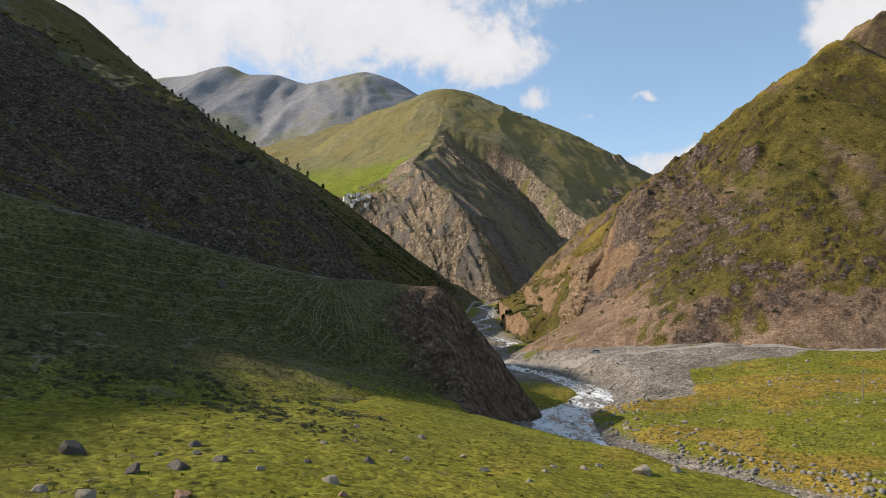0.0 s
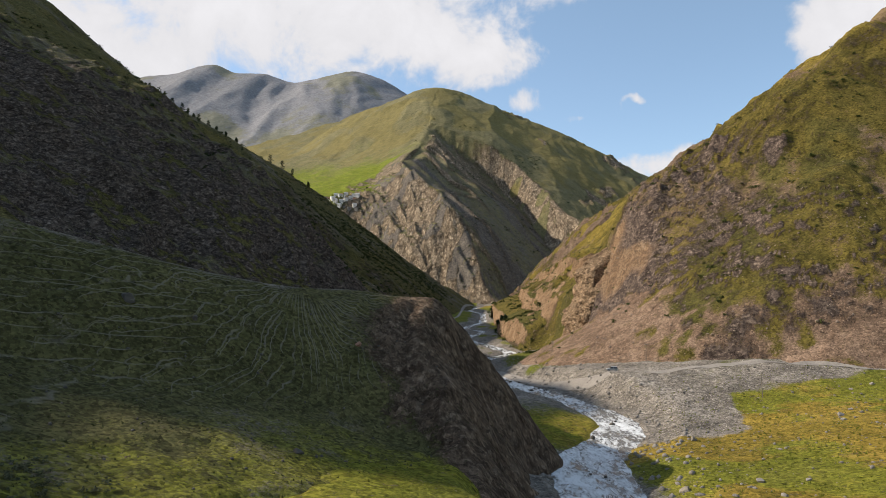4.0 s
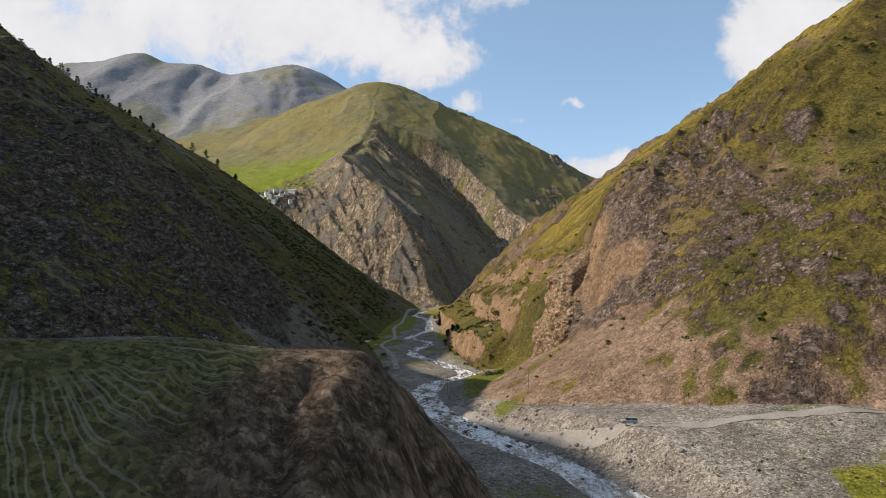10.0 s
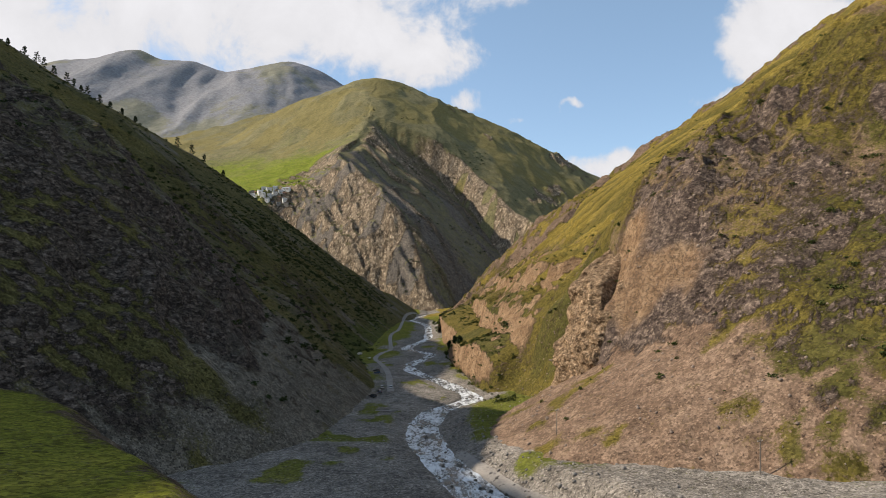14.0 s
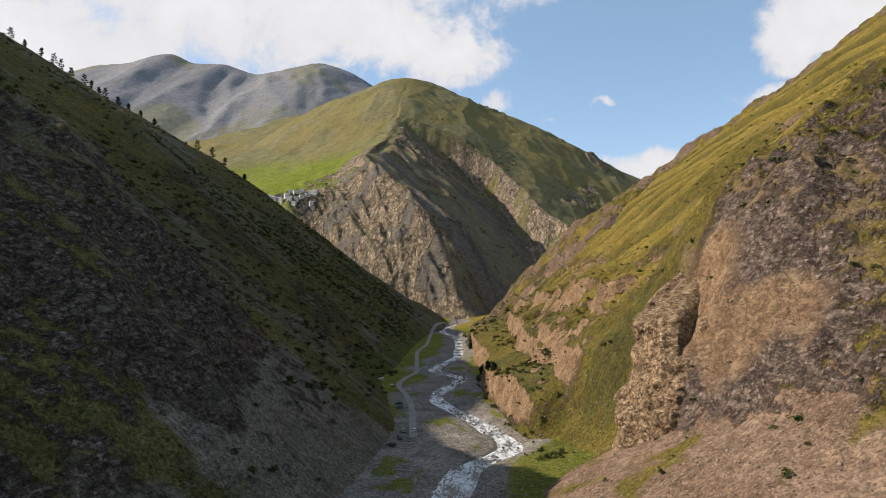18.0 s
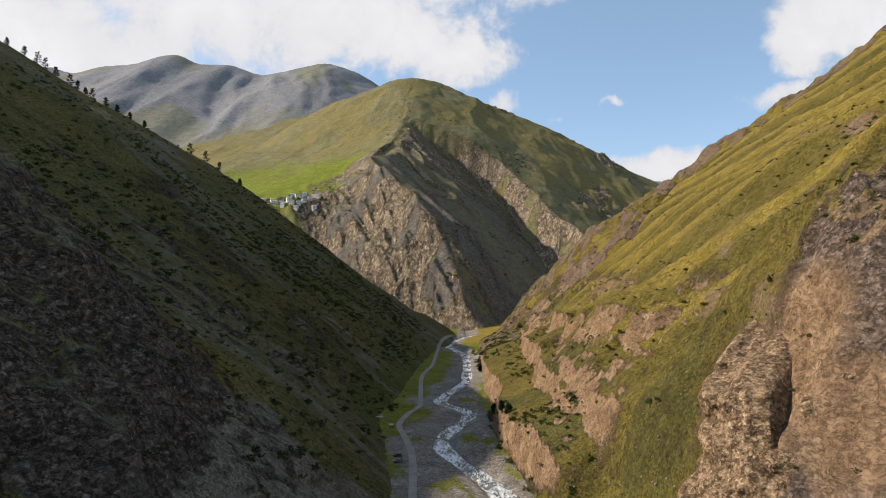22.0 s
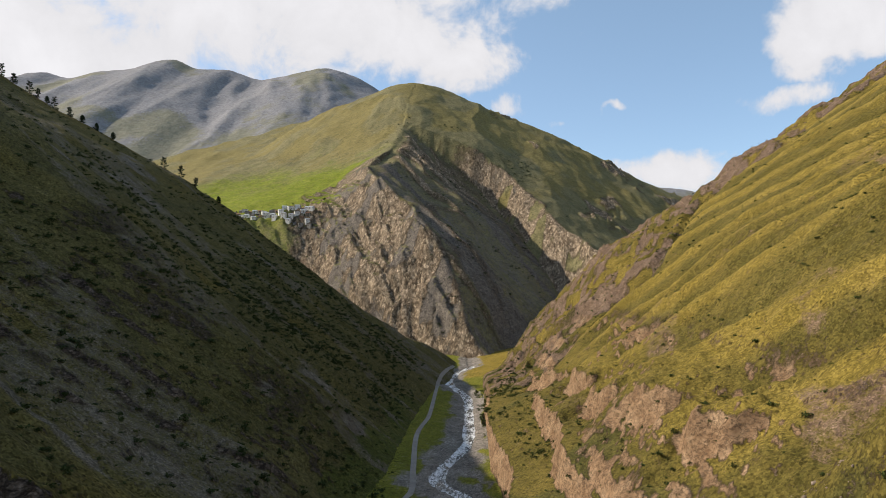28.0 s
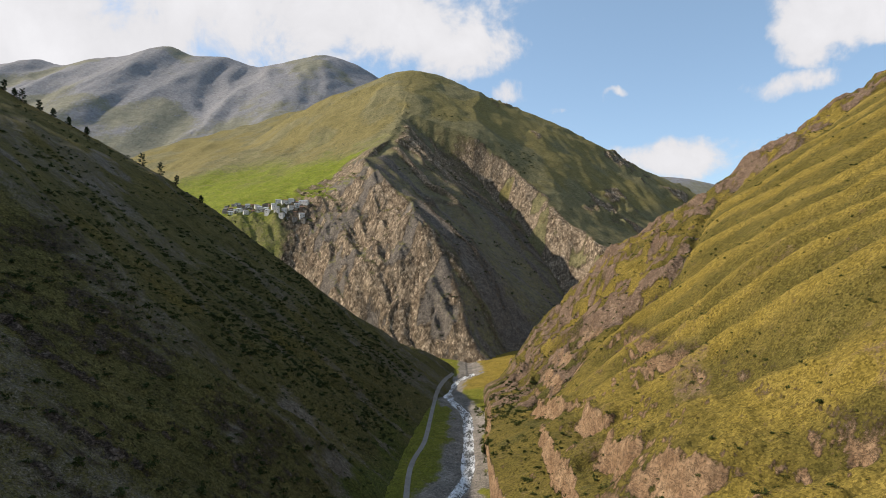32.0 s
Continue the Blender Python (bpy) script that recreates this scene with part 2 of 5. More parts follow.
def terrace(x, y):
    """The second band of cliffs, above the river bluffs: the way past its brink, and its height."""
    xc = curve(y, [(540, 52), (585, 46), (650, 43), (700, 45), (760, 50), (800, 47), (880, 50), (950, 58), (1000, 64)]) + 6 * fbm(x / 26, y / 26, 3, 77)
    tall = curve(y, [(540, -30), (575, 8), (600, 26), (650, 31), (700, 37), (800, 40), (870, 32), (930, 12), (1000, -30)])
    e = x - xc
    return e, river_z(y) + 2 + tall * (0.25 * step(-9, -1, e) + 0.75 * step(0, 9, e)) + 0.5 * e


def dark_crag(x, y):
    """How far a place lies from the line of dark crags across the sunlit slope, in plan."""
    return y - curve(x, [(60, 560), (105, 520), (117, 505), (137, 480), (162, 410), (185, 378), (230, 345), (400, 290)]), step(96, 112, x) * step(200, 170, x) * step(-0.1, 0.2, fbm(x / 26, y / 26, 2, 92))


def right_z(x, y, fine=True):
    """The sunlit mountainside with its cut foot."""
    toe = curve(y, [(-700, 420), (100, 330), (220, 230), (290, 120), (325, 70), (376, 50), (420, 47), (448, 50), (500, 52), (540, 46), (580, 36), (640, 36), (720, 38), (790, 48), (900, 52), (1100, 46), (1250, 52), (1400, 60)])
    k = curve(y, [(300, 0.72), (376, 0.9), (420, 0.98), (560, 1.0), (650, 1.02), (815, 1.06), (900, 1.0), (1300, 0.95)])
    base = river_z(y) + curve(y, [(250, 14), (300, 10), (376, 5), (450, 3), (600, 1.5), (1300, 2)])
    low = base + k * (x - toe)
    # rock walls over the river
    wall = curve(y, [(400, 0), (430, 8), (455, 24), (500, 22), (530, 24), (560, 14), (600, 16), (680, 22), (760, 12), (860, 14), (1000, 6), (1200, 4)])
    low = low + wall * step(10, 26, x - toe) * step(95, 40, x - toe)
    low = low + curve(y, [(376, 0), (410, 14), (450, 36), (500, 40), (530, 20), (560, 0)]) * step(26, 62, x - toe)
    apron = base + 2 + 0.58 * (x - curve(y, [(300, 110), (330, 66), (376, 32), (414, 25), (450, 28), (480, 42), (520, 90), (600, 300)]))
    low = smax(low, apron, 4)
    near = curve(y, [(540, 40), (566, 32), (600, 26), (640, 20), (690, 17), (740, 23), (800, 17), (870, 14), (950, 22), (1055, 27), (1150, 28), (1250, 42)])
    bluff = base + curve(y, [(540, -4), (566, 14), (600, 19), (640, 14), (700, 14), (790, 17), (870, 20), (950, 12), (1100, 10), (1250, -4)]) * step(0, 7, x - near) + 0.42 * (x - near)
    low = smax(low, np.where(y > 540, bluff, -50.0), 5)
    low = smax(low, np.where(y > 540, terrace(x, y)[1], -50.0), 5)
    face = 29 + 0.92 * (y - curve(x, [(60, 305), (90, 297), (135, 282), (160, 275), (300, 250), (600, 200), (1200, 0)]))
    low = smin(low, face, 14)
    high = 0.70 * x - 0.09 * np.clip(x - 150, 0, 400) * step(480, 640, y) * step(1050, 800, y) + curve(y, [(200, 30), (500, 36), (650, 33), (900, 18), (1280, 2), (1600, -10)])
    z = smin(low, high, 10)
    crest = curve(x, [(40, 1235), (80, 1262), (150, 1320), (283, 1375), (394, 1300), (600, 1290), (1200, 1250), (2500, 1150)])
    over = np.clip(y - crest, 0, 1200)
    z = z - 0.7 * over * over / (over + 25)
    if fine:
        up = step(0, 25, high - low)
        d = x - toe
        # long folds that run down the slope
        w, ph, off = fold(x, y)
        s1 = 2 * np.abs(off)
        ph2 = ph * 3 + 0.8 * fbm(x / 40, y / 40, 2, 63)
        s2 = 2 * np.abs(ph2 - np.round(ph2))
        g = (7 + 9 * step(-0.4, 0.4, fbm(x / 120, y / 90, 2, 65))) * (0.5 - s1 ** 1.4) + 3.5 * (0.5 - s2 ** 1.3) * step(-0.3, 0.2, fbm(x / 70, y / 70, 2, 64))
        z = z + g * step(0, 70, x - 75) * step(430, 560, w) + 5 * fbm(x / 70, y / 70, 3, 71) * step(10, 80, d) + 1.0 * fbm(x / 7, y / 7, 4, 73) + 0.35 * fbm(x / 2.2, y / 2.2, 2, 74)
        crag = step(-26, -4, low - high) * step(40, 12, low - high) * step(380, 430, y) * step(640, 560, y)
        z = z + crag * (6.0 * ridged(x / 17, y / 13, 3, 85) + 3)
        rock = step(14, 28, d) * step(150, 100, d) * step(390, 440, y) * step(1000, 800, y)
        rock = np.maximum(rock, step(25, 50, z - base) * step(520, 480, y + 0.35 * (x - 80)) * step(160, 125, z))
        e, amp = dark_crag(x, y)
        z = z + amp * np.exp(-((e / 13) ** 2)) * (2.0 + 3.5 * ridged((x + y) / 14, (y - x) / 24, 3, 91, 0.6) + 2.5 * np.tanh(e / 3))
        e, amp = ledge(x, y)
        z = z + amp * (6.5 * np.tanh(e / 1.6) * np.exp(-((e / 15) ** 2)) + 3.0 * np.exp(-((e / 9) ** 2)) * ridged(x / 7, y / 9, 3, 66, 0.6))
        sp = y - spur_y(x) + 10 * fbm(x / 30, y / 30, 2, 90)
        spur = step(-5, 45, sp)
        z = z + (spur * (11 * ridged(w / 38, x / 70, 3, 86) + 5 * ridged(x / 16, y / 16, 3, 87) - 1) - 9 * np.exp(-((sp / 14) ** 2))) * step(0, 20, d)
        wob = fbm(x / 26, y / 26, 3, 82)
        bed = z + 0.12 * y + 16 * wob
        brk = step(-0.15, 0.35, fbm(x / 13, y / 13, 3, 84))
        z = z + rock * (0.55 * brk * np.sin(bed * 2 * math.pi / 6.1) + 0.30 * brk * np.sin(bed * 2 * math.pi / 2.3) + 3.2 * wob + 2.4 * ridged(x / 15, y / 21, 4, 81, 0.6))
    return z


def bank_crest(x):
    """Where the crest of the earth bank runs."""
    return curve(x, [(-400, 40), (-200, 104), (-120, 130), (-79, 154), (-50, 179), (-32, 195), (-18, 198), (60, 204)])


def bank_edge(y):
    """Where the top of the bank breaks off towards the river."""
    return curve(y, [(60, -2), (120, 2), (160, -8), (185, -16), (200, -14), (215, -16), (225, -20), (250, -33), (290, -62), (335, -93), (365, -135), (420, -260)])


def bank_z(x, y, fine=True):
    """The steep earth bank that ends in a nose over the river, and the field behind its crest."""
    yb = bank_crest(x)
    zc = curve(x, [(-400, 190), (-200, 112), (-120, 83), (-79, 70), (-57, 62.4), (-43, 59.3), (-32, 58.5), (-22, 57), (60, 55)])
    f = np.clip(yb - y, 0, 400)
    front = zc - 0.62 * f * f / (f + 9)
    b = np.clip(y - yb, 0, 400)
    back = np.maximum(zc - 0.5 * b, np.minimum(56.6 - 0.13 * (y - 197) + 0.06 * np.clip(-x - 40, 0, 150), zc - 1.6 * step(0, 6, b)))
    z = np.where(y < yb, front, back)
    s = (y - 89) * 0.463 - (x + 40) * 0.886
    apron = meadow(x, y) + np.where(s > 0, 0.17 * s, 0.35 * s) + 0.4
    z = np.where(y < yb, smax(z, apron, 3.0), z)
    edge = bank_edge(y)
    o = np.clip(x - edge, 0, 200)
    z = z - curve(y, [(120, 0.98), (185, 1.45), (230, 1.3), (420, 1.0)]) * o * o / (o + 4)
    if fine:
        w = x + 0.5 * y + 5 * fbm(x / 20, y / 20, 2, 95)
        steep = step(0, 8, o)
        z = z + 1.0 * fbm(x / 16, y / 16, 3, 91) * step(0, 4, f + o) + 0.35 * fbm(x / 3.2, y / 3.2, 3, 92) * (0.3 + step(0, 6, f + o))
        z = z + step(2, 8, f) * step(-40, -27, x) * step(130, 160, y) * (1.7 * ridged((x + 3 * fbm(x / 7, y / 7, 2, 97)) / 5.5, y / 50, 4, 98, 0.6) - 0.6)
        z = z + steep * (2.3 * ridged((y + 5 * fbm(x / 9, y / 9, 2, 93)) / 8.0, x / 60, 4, 94, 0.6) + 1.4 * fbm(x / 4, y / 4, 3, 96))
    return z


CENTRE_CREST = [(1300, -40), (1385, -5), (1415, 20), (1450, 66), (1636, 258), (1936, 402), (2300, 550), (2700, 808), (3000, 946), (3300, 915), (4200, 600)]


CENTRE_DOME = [(1300, 60), (1450, 210), (1636, 335), (1936, 414), (2050, 436), (2300, 556), (2700, 806), (3000, 946), (3300, 915), (4200, 600)]


def centre_forms(x, y):
    """The fin's crest, the way past it, and the three surfaces right of it: the smooth dome, the shaded flank and the rock wall beyond the gully."""
    cx = curve(y, [(1300, 80), (1400, 40), (1450, 12), (1636, -76), (1936, -215), (2300, -184), (3000, -160), (4200, -100)])
    cz = curve(y, CENTRE_CREST)
    v = np.clip(x + 160, 0, 4000)
    dome = curve(y, CENTRE_DOME) - 0.505 * v * v / (v + 130)
    d = x - cx
    fall = curve(y, [(1400, 1.1), (1700, 0.78), (1850, 0.70), (2100, 0.66), (2400, 0.74), (3000, 0.6)])
    flank = cz - fall * d * np.abs(d) / (np.abs(d) + 10)
    xg = curve(y, [(1300, 360), (1500, 330), (1850, 262), (2100, 196), (2280, 104), (2360, 0), (2450, -200), (2600, -500), (3300, -1400)]) + 14 * fbm(x / 70, y / 70, 2, 113)
    wall = cz - fall * (xg - cx) + 0.95 * (x - xg)
    return cz, d, dome, flank, wall


def centre_z(x, y, fine=True):
    """The great green mountain with the rock fin that stands in the gorge."""
    if fine:
        x = x + 22 * fbm(x / 110, y / 110, 3, 101)
    cz, d, dome, flank, wall = centre_forms(x, y)
    sl = curve(y, [(1400, 0.95), (1936, 0.78), (2400, 0.60), (3000, 0.56)])
    round_ = curve(y, [(1400, 8), (1936, 14), (2300, 60), (2700, 190), (3000, 260)])
    ridge = np.where(d < 0, cz + sl * d * np.abs(d) / (np.abs(d) + round_), smin(dome, smax(flank, wall, 12), 12))
    field = 288 + 0.42 * (y - 1840) + 0.2 * (x + 359)
    field = field - 0.75 * np.clip(curve(x, [(-1200, 1700), (-500, 1800), (-300, 1830), (-200, 1800)]) - y, 0, 900)
    field = np.where(x < 0, field, field - 0.6 * x)
    field = field - 0.6 * np.clip(x + 215, 0, 900)
    z = smax(ridge, field, 18)
    if fine:
        rocky = step(2150, 1700, y + 0.4 * np.abs(d))
        rk = ridged((x + 0.55 * y) / 62, y / 210, 4, 111)
        z = z + (0.04 + 0.96 * step(16, -14, d)) * rocky * (28 * rk + 15 * ridged((x + 0.45 * y) / 33, y / 130, 4, 115, 0.6) + 8 * ridged((x + 0.4 * y) / 13, y / 34, 3, 118, 0.6)) * step(1400, 1480, y)
        # upright ribs under the brow of the shaded flank, thin gullies lower down, broken rock on the wall beyond
        on_flank = step(0, 40, d) * step(-10, 15, dome - flank) * step(-5, 15, flank - wall)
        top = step(140, 40, dome - flank)
        slant = (y + 0.75 * x + 30 * fbm(x / 80, y / 80, 2, 116)) / 92
        z = z + on_flank * ((6 + 26 * top) * ridged(slant, (x - y) / 700, 3, 117, 0.55) + 5 * ridged(slant * 3.1, (x - y) / 300, 2, 119))
        on_wall = step(-8, 8, wall - flank) * step(-12, 12, dome - wall)
        z = z + on_wall * (16 * ridged((x + 0.5 * y) / 46, (y - x) / 150, 4, 120, 0.6) - 4)
        z = z + 14 * fbm(x / 260, y / 260, 3, 121) * step(1500, 2000, y) + 2.2 * fbm(x / 22, y / 22, 4, 123)
        grassy = step(2000, 2500, y) * (1 - on_flank)
        z = z + 12 * ridged(x / 190, y / 330, 2, 125) * grassy
        crags = step(0.1, 0.45, fbm(x / 95, y / 120, 3, 126)) * step(120, 260, x + 0.15 * (y - 2400)) * step(2100, 2300, y)
        z = z + crags * (14 * ridged(x / 40, y / 60, 3, 127, 0.6) + 3)
    return z


def far_z(x, y, fine=True):
    """The high range behind."""
    cz = curve(x, [(-5000, 1300), (-3400, 1440), (-2942, 1486), (-2815, 1512), (-2614, 1467), (-2395, 1512), (-2213, 1524), (-1907, 1590), (-1739, 1524), (-1539, 1515), (-1302, 1449),
                   (-1083, 1486), (-883, 1523), (-683, 1468), (-464, 1340), (-172, 1150), (400, 820), (1000, 690), (1204, 715), (1465, 700), (1800, 630), (2300, 540), (3200, 420)])
    d = 4560 - y
    z = cz + 22 - np.where(d > 0, 0.66 * d * d / (d + 80), -0.8 * d)
    if fine:
        w = x + 160 * fbm(x / 500, y / 500, 3, 131)
        z = z + step(0, 700, d) * (42 * ridged((w - 0.25 * y) / 620, y / 4200, 3, 133, 0.42) + 10) + 20 * ridged((w + 0.15 * y) / 190, y / 1500, 3, 135, 0.5) * step(0, 300, d) + 6 * fbm(x / 110, y / 110, 4, 136) * step(0, 160, d) + 5 * ridged(x / 60, y / 90, 3, 137)
    return z


def raw_mesh(name, co, faces):
    """A mesh from arrays of points and of equal-sided faces."""
    me = bpy.data.meshes.new(name)
    co, faces = np.asarray(co, np.float32), np.asarray(faces, np.int32)
    k = faces.shape[1]
    me.vertices.add(len(co))
    me.vertices.foreach_set("co", co.ravel())
    me.loops.add(faces.size)
    me.loops.foreach_set("vertex_index", faces.ravel())
    me.polygons.add(len(faces))
    me.polygons.foreach_set("loop_start", np.arange(0, faces.size, k, dtype=np.int32))
    me.update(calc_edges=True)
    return me


def grid_mesh(name, xs, ys, fn, keep=None, attrs=None, parts=None):
    """A surface over the grid lines xs and ys; faces where keep() is false at all corners are left out.
    parts: names for turf, scree and rock, which become children of an Empty."""
    X, Y = np.meshgrid(xs, ys)
    Z = fn(X, Y)
    nx, ny = len(xs), len(ys)
    idx = np.arange(nx * ny).reshape(ny, nx)
    quads = np.stack([idx[:-1, :-1], idx[:-1, 1:], idx[1:, 1:], idx[1:, :-1]], -1).reshape(-1, 4)
    if keep is not None:
        k = keep(X, Y, Z).ravel()
        quads = quads[k[quads].any(1)]
    gy, gx = np.gradient(Z, ys, xs)
    steep = np.hypot(gx, gy)
    nor = np.stack([-gx, -gy, np.ones_like(gx)], -1).reshape(-1, 3)
    nor /= np.linalg.norm(nor, axis=1)[:, None]
    co = np.stack([X, Y, Z], -1).reshape(-1, 3)
    vals = {k: np.broadcast_to(v, X.shape).ravel() for k, v in attrs(X, Y, Z, steep).items()} if attrs else {}
    if parts:
        r, c = vals["rock"][quads].mean(1), vals["scree"][quads].mean(1)
        kind = np.where(r > 0.5, 2, np.where(c > 0.5, 1, 0))
        root = new(name)
    else:
        kind = np.zeros(len(quads), int)
    made = []
    for n in range(3 if parts else 1):
        q = quads[kind == n]
        if not len(q):
            continue
        used = np.zeros(nx * ny, bool)
        used[q.ravel()] = True
        me = raw_mesh(parts[n] if parts else name, co[used], (np.cumsum(used) - 1)[q])
        me.polygons.foreach_set("use_smooth", np.ones(len(q), bool))
        for key, val in vals.items():
            at = me.attributes.new(key, "FLOAT", "POINT")
            at.data.foreach_set("value", val[used].astype(np.float32))
        if parts:
            me.normals_split_custom_set_from_vertices(nor[used].tolist())
        ob = new(parts[n] if parts else name, me)
        if parts:
            ob.parent = root
        made.append(ob)
    return (root, made) if parts else made[0]


# ---------------------------------------------------------------- materials
class Stuff:
    """A node material under construction."""

    def __init__(self, name, rough=0.9, spec=0.2):
        self.m = bpy.data.materials.new(name)
        self.m.use_nodes = True
        self.n, self.l = self.m.node_tree.nodes, self.m.node_tree.links
        self.b = self.n["Principled BSDF"]
        self.b.inputs["Roughness"].default_value = rough
        self.b.inputs["Specular IOR Level"].default_value = spec
        self.co = self.n.new("ShaderNodeTexCoord").outputs["Object"]
        self.height = None

    def put(self, socket, v):
        if hasattr(v, "is_output"):
            self.l.new(v, socket)
        elif isinstance(v, tuple):
            socket.default_value = (*v, 1.0) if len(v) == 3 else v
        else:
            socket.default_value = v

    def math(self, op, a, b=0.0, c=None):
        n = self.n.new("ShaderNodeMath")
        n.operation = op
        self.put(n.inputs[0], a)
        self.put(n.inputs[1], b)
        if c is not None:
            self.put(n.inputs[2], c)
        return n.outputs[0]

    def scaled(self, sx, sy, sz):
        n = self.n.new("ShaderNodeMapping")
        n.inputs["Scale"].default_value = (sx, sy, sz)
        self.l.new(self.co, n.inputs["Vector"])
        return n.outputs[0]

    def noise(self, size, detail=4, rough=0.55, co=None, dist=0.0):
        n = self.n.new("ShaderNodeTexNoise")
        n.inputs["Scale"].default_value, n.inputs["Detail"].default_value = 1.0 / size, detail
        n.inputs["Roughness"].default_value, n.inputs["Distortion"].default_value = rough, dist
        self.l.new(co or self.co, n.inputs["Vector"])
        return n.outputs[0]

    def cells(self, size, feature="F1", co=None, rnd=1.0):
        n = self.n.new("ShaderNodeTexVoronoi")
        n.feature = feature
        n.inputs["Scale"].default_value, n.inputs["Randomness"].default_value = 1.0 / size, rnd
        self.l.new(co or self.co, n.inputs["Vector"])
        return n.outputs

    def attr(self, name):
        n = self.n.new("ShaderNodeAttribute")
        n.attribute_name = name
        return n.outputs["Fac"]

    def range(self, v, a, b, c=0.0, d=1.0, smooth=True):
        n = self.n.new("ShaderNodeMapRange")
        if smooth:
            n.interpolation_type = "SMOOTHSTEP"
        for k, x in zip(("Value", "From Min", "From Max", "To Min", "To Max"), (v, a, b, c, d)):
            self.put(n.inputs[k], x)
        return n.outputs[0]

    def mix(self, f, a, b, blend="MIX"):
        n = self.n.new("ShaderNodeMix")
        n.data_type, n.blend_type = "RGBA", blend
        self.put(n.inputs["Factor"], f)
        self.put(n.inputs[6], a)
        self.put(n.inputs[7], b)
        return n.outputs[2]

    def blotch(self, size, *cols, detail=5, rough=0.6, lo=0.36, hi=0.64):
        """Colours that change over patches of that size."""
        v = self.noise(size, detail, rough)
        n = self.n.new("ShaderNodeValToRGB")
        e = n.color_ramp.elements
        while len(e) < len(cols):
            e.new(0.5)
        for i, c in enumerate(cols):
            e[i].position, e[i].color = lo + (hi - lo) * i / (len(cols) - 1), (*c, 1)
        self.l.new(v, n.inputs[0])
        return n.outputs[0]

    def done(self, colour, height=None, strength=0.6, dist=0.3):
        self.put(self.b.inputs["Base Color"], colour)
        if height is not None:
            n = self.n.new("ShaderNodeBump")
            n.inputs["Strength"].default_value, n.inputs["Distance"].default_value = strength, dist
            self.l.new(height, n.inputs["Height"])
            self.l.new(n.outputs[0], self.b.inputs["Normal"])
        return self.m


def hill_material(name, grass, scree, rock, lush=None, gold=None, tuft=0.5, rock_size=9.0, rock_co=(1, 1, 1), bump=0.8, fine=0.8, grain=1.0, extra=None):
    """Grass with tussocks, loose scree and bedrock, told apart by the attributes scree and rock."""
    s = Stuff(name, 0.95, 0.06)

    def speckle(col, size, lo, hi, co=None):
        """Each small piece of the surface a little lighter or darker than the next."""
        n = s.n.new("ShaderNodeTexNoise")
        n.inputs["Scale"].default_value, n.inputs["Detail"].default_value = 1.6 / size, 2
        s.l.new(co or s.co, n.inputs["Vector"])
        v = s.n.new("ShaderNodeVectorMath")
        v.operation = "MULTIPLY_ADD"
        s.l.new(n.outputs["Color"], v.inputs[0])
        v.inputs[1].default_value = (0.5 * size,) * 3
        s.l.new(co or s.co, v.inputs[2])
        c = s.cells(size, co=v.outputs[0])
        sep = s.n.new("ShaderNodeSeparateColor")
        s.l.new(c["Color"], sep.inputs[0])
        v = s.range(sep.outputs[0], 0, 1, lo, hi, False)
        m = s.n.new("ShaderNodeCombineColor")
        for k in range(3):
            s.l.new(v, m.inputs[k])
        return s.mix(1.0, col, m.outputs[0], "MULTIPLY"), c["Distance"]

    def dots(size, radius, share):
        """Small round spots, one in some of the cells."""
        c = s.cells(size)
        sep = s.n.new("ShaderNodeSeparateColor")
        s.l.new(c["Color"], sep.inputs[0])
        return s.math("MULTIPLY", s.range(c["Distance"], radius, radius * 0.55), s.range(sep.outputs[1], share, share - 0.05))

    wob = s.math("ADD", s.math("MULTIPLY", s.noise(9 * fine, 7, 0.72), 1.1), s.math("MULTIPLY", s.noise(1.9 * fine, 5, 0.68), 0.9))
    wob = s.math("SUBTRACT", wob, 1.0)
    wob = s.math("ADD", wob, s.math("MULTIPLY", s.math("SUBTRACT", s.noise(0.8 * fine, 3, 0.6), 0.5), 0.9))
    g = s.mix(0.5, s.blotch(38, *grass), s.blotch(4.5, *grass, lo=0.3, hi=0.7))
    for key, cols in (("lush", lush), ("gold", gold)):
        if cols:
            f = s.range(s.math("ADD", s.attr(key), s.math("MULTIPLY", wob, 1.3)), 0.1, 0.9)
            g = s.mix(f, g, s.mix(0.5, s.blotch(24, *cols), s.blotch(3.1, *cols, lo=0.3, hi=0.7)))
    g, tus = speckle(g, fine, 1 - tuft, 1 + 0.7 * tuft)
    clump = s.range(s.noise(2.2 * fine, 6, 0.72), 0.52, 0.66)
    g = s.mix(s.math("MULTIPLY", clump, tuft), g, tuple(0.40 * c for c in grass[0]))
    thick = s.range(s.noise(17 * fine, 4, 0.6), 0.42, 0.60)
    g = s.mix(s.math("MULTIPLY", s.math("MULTIPLY", dots(3.1 * fine, 0.36, 0.55), thick), 0.9 * grain), g, tuple(0.30 * c for c in grass[0]))
    g = s.mix(s.math("MULTIPLY", dots(1.3 * fine, 0.40, 0.5), 0.55 * grain), g, tuple(0.42 * c for c in grass[0]))
    g = s.mix(s.math("MULTIPLY", dots(1.7 * fine, 0.30, 0.25), 0.45 * grain), g, tuple(1.35 * c for c in grass[2]))
    sc = s.mix(0.5, s.blotch(16, *scree), s.blotch(2.6, *scree, lo=0.3, hi=0.7))
    sc, sd = speckle(sc, fine * 0.75, 1 - 0.45 * grain, 1 + 0.45 * grain)
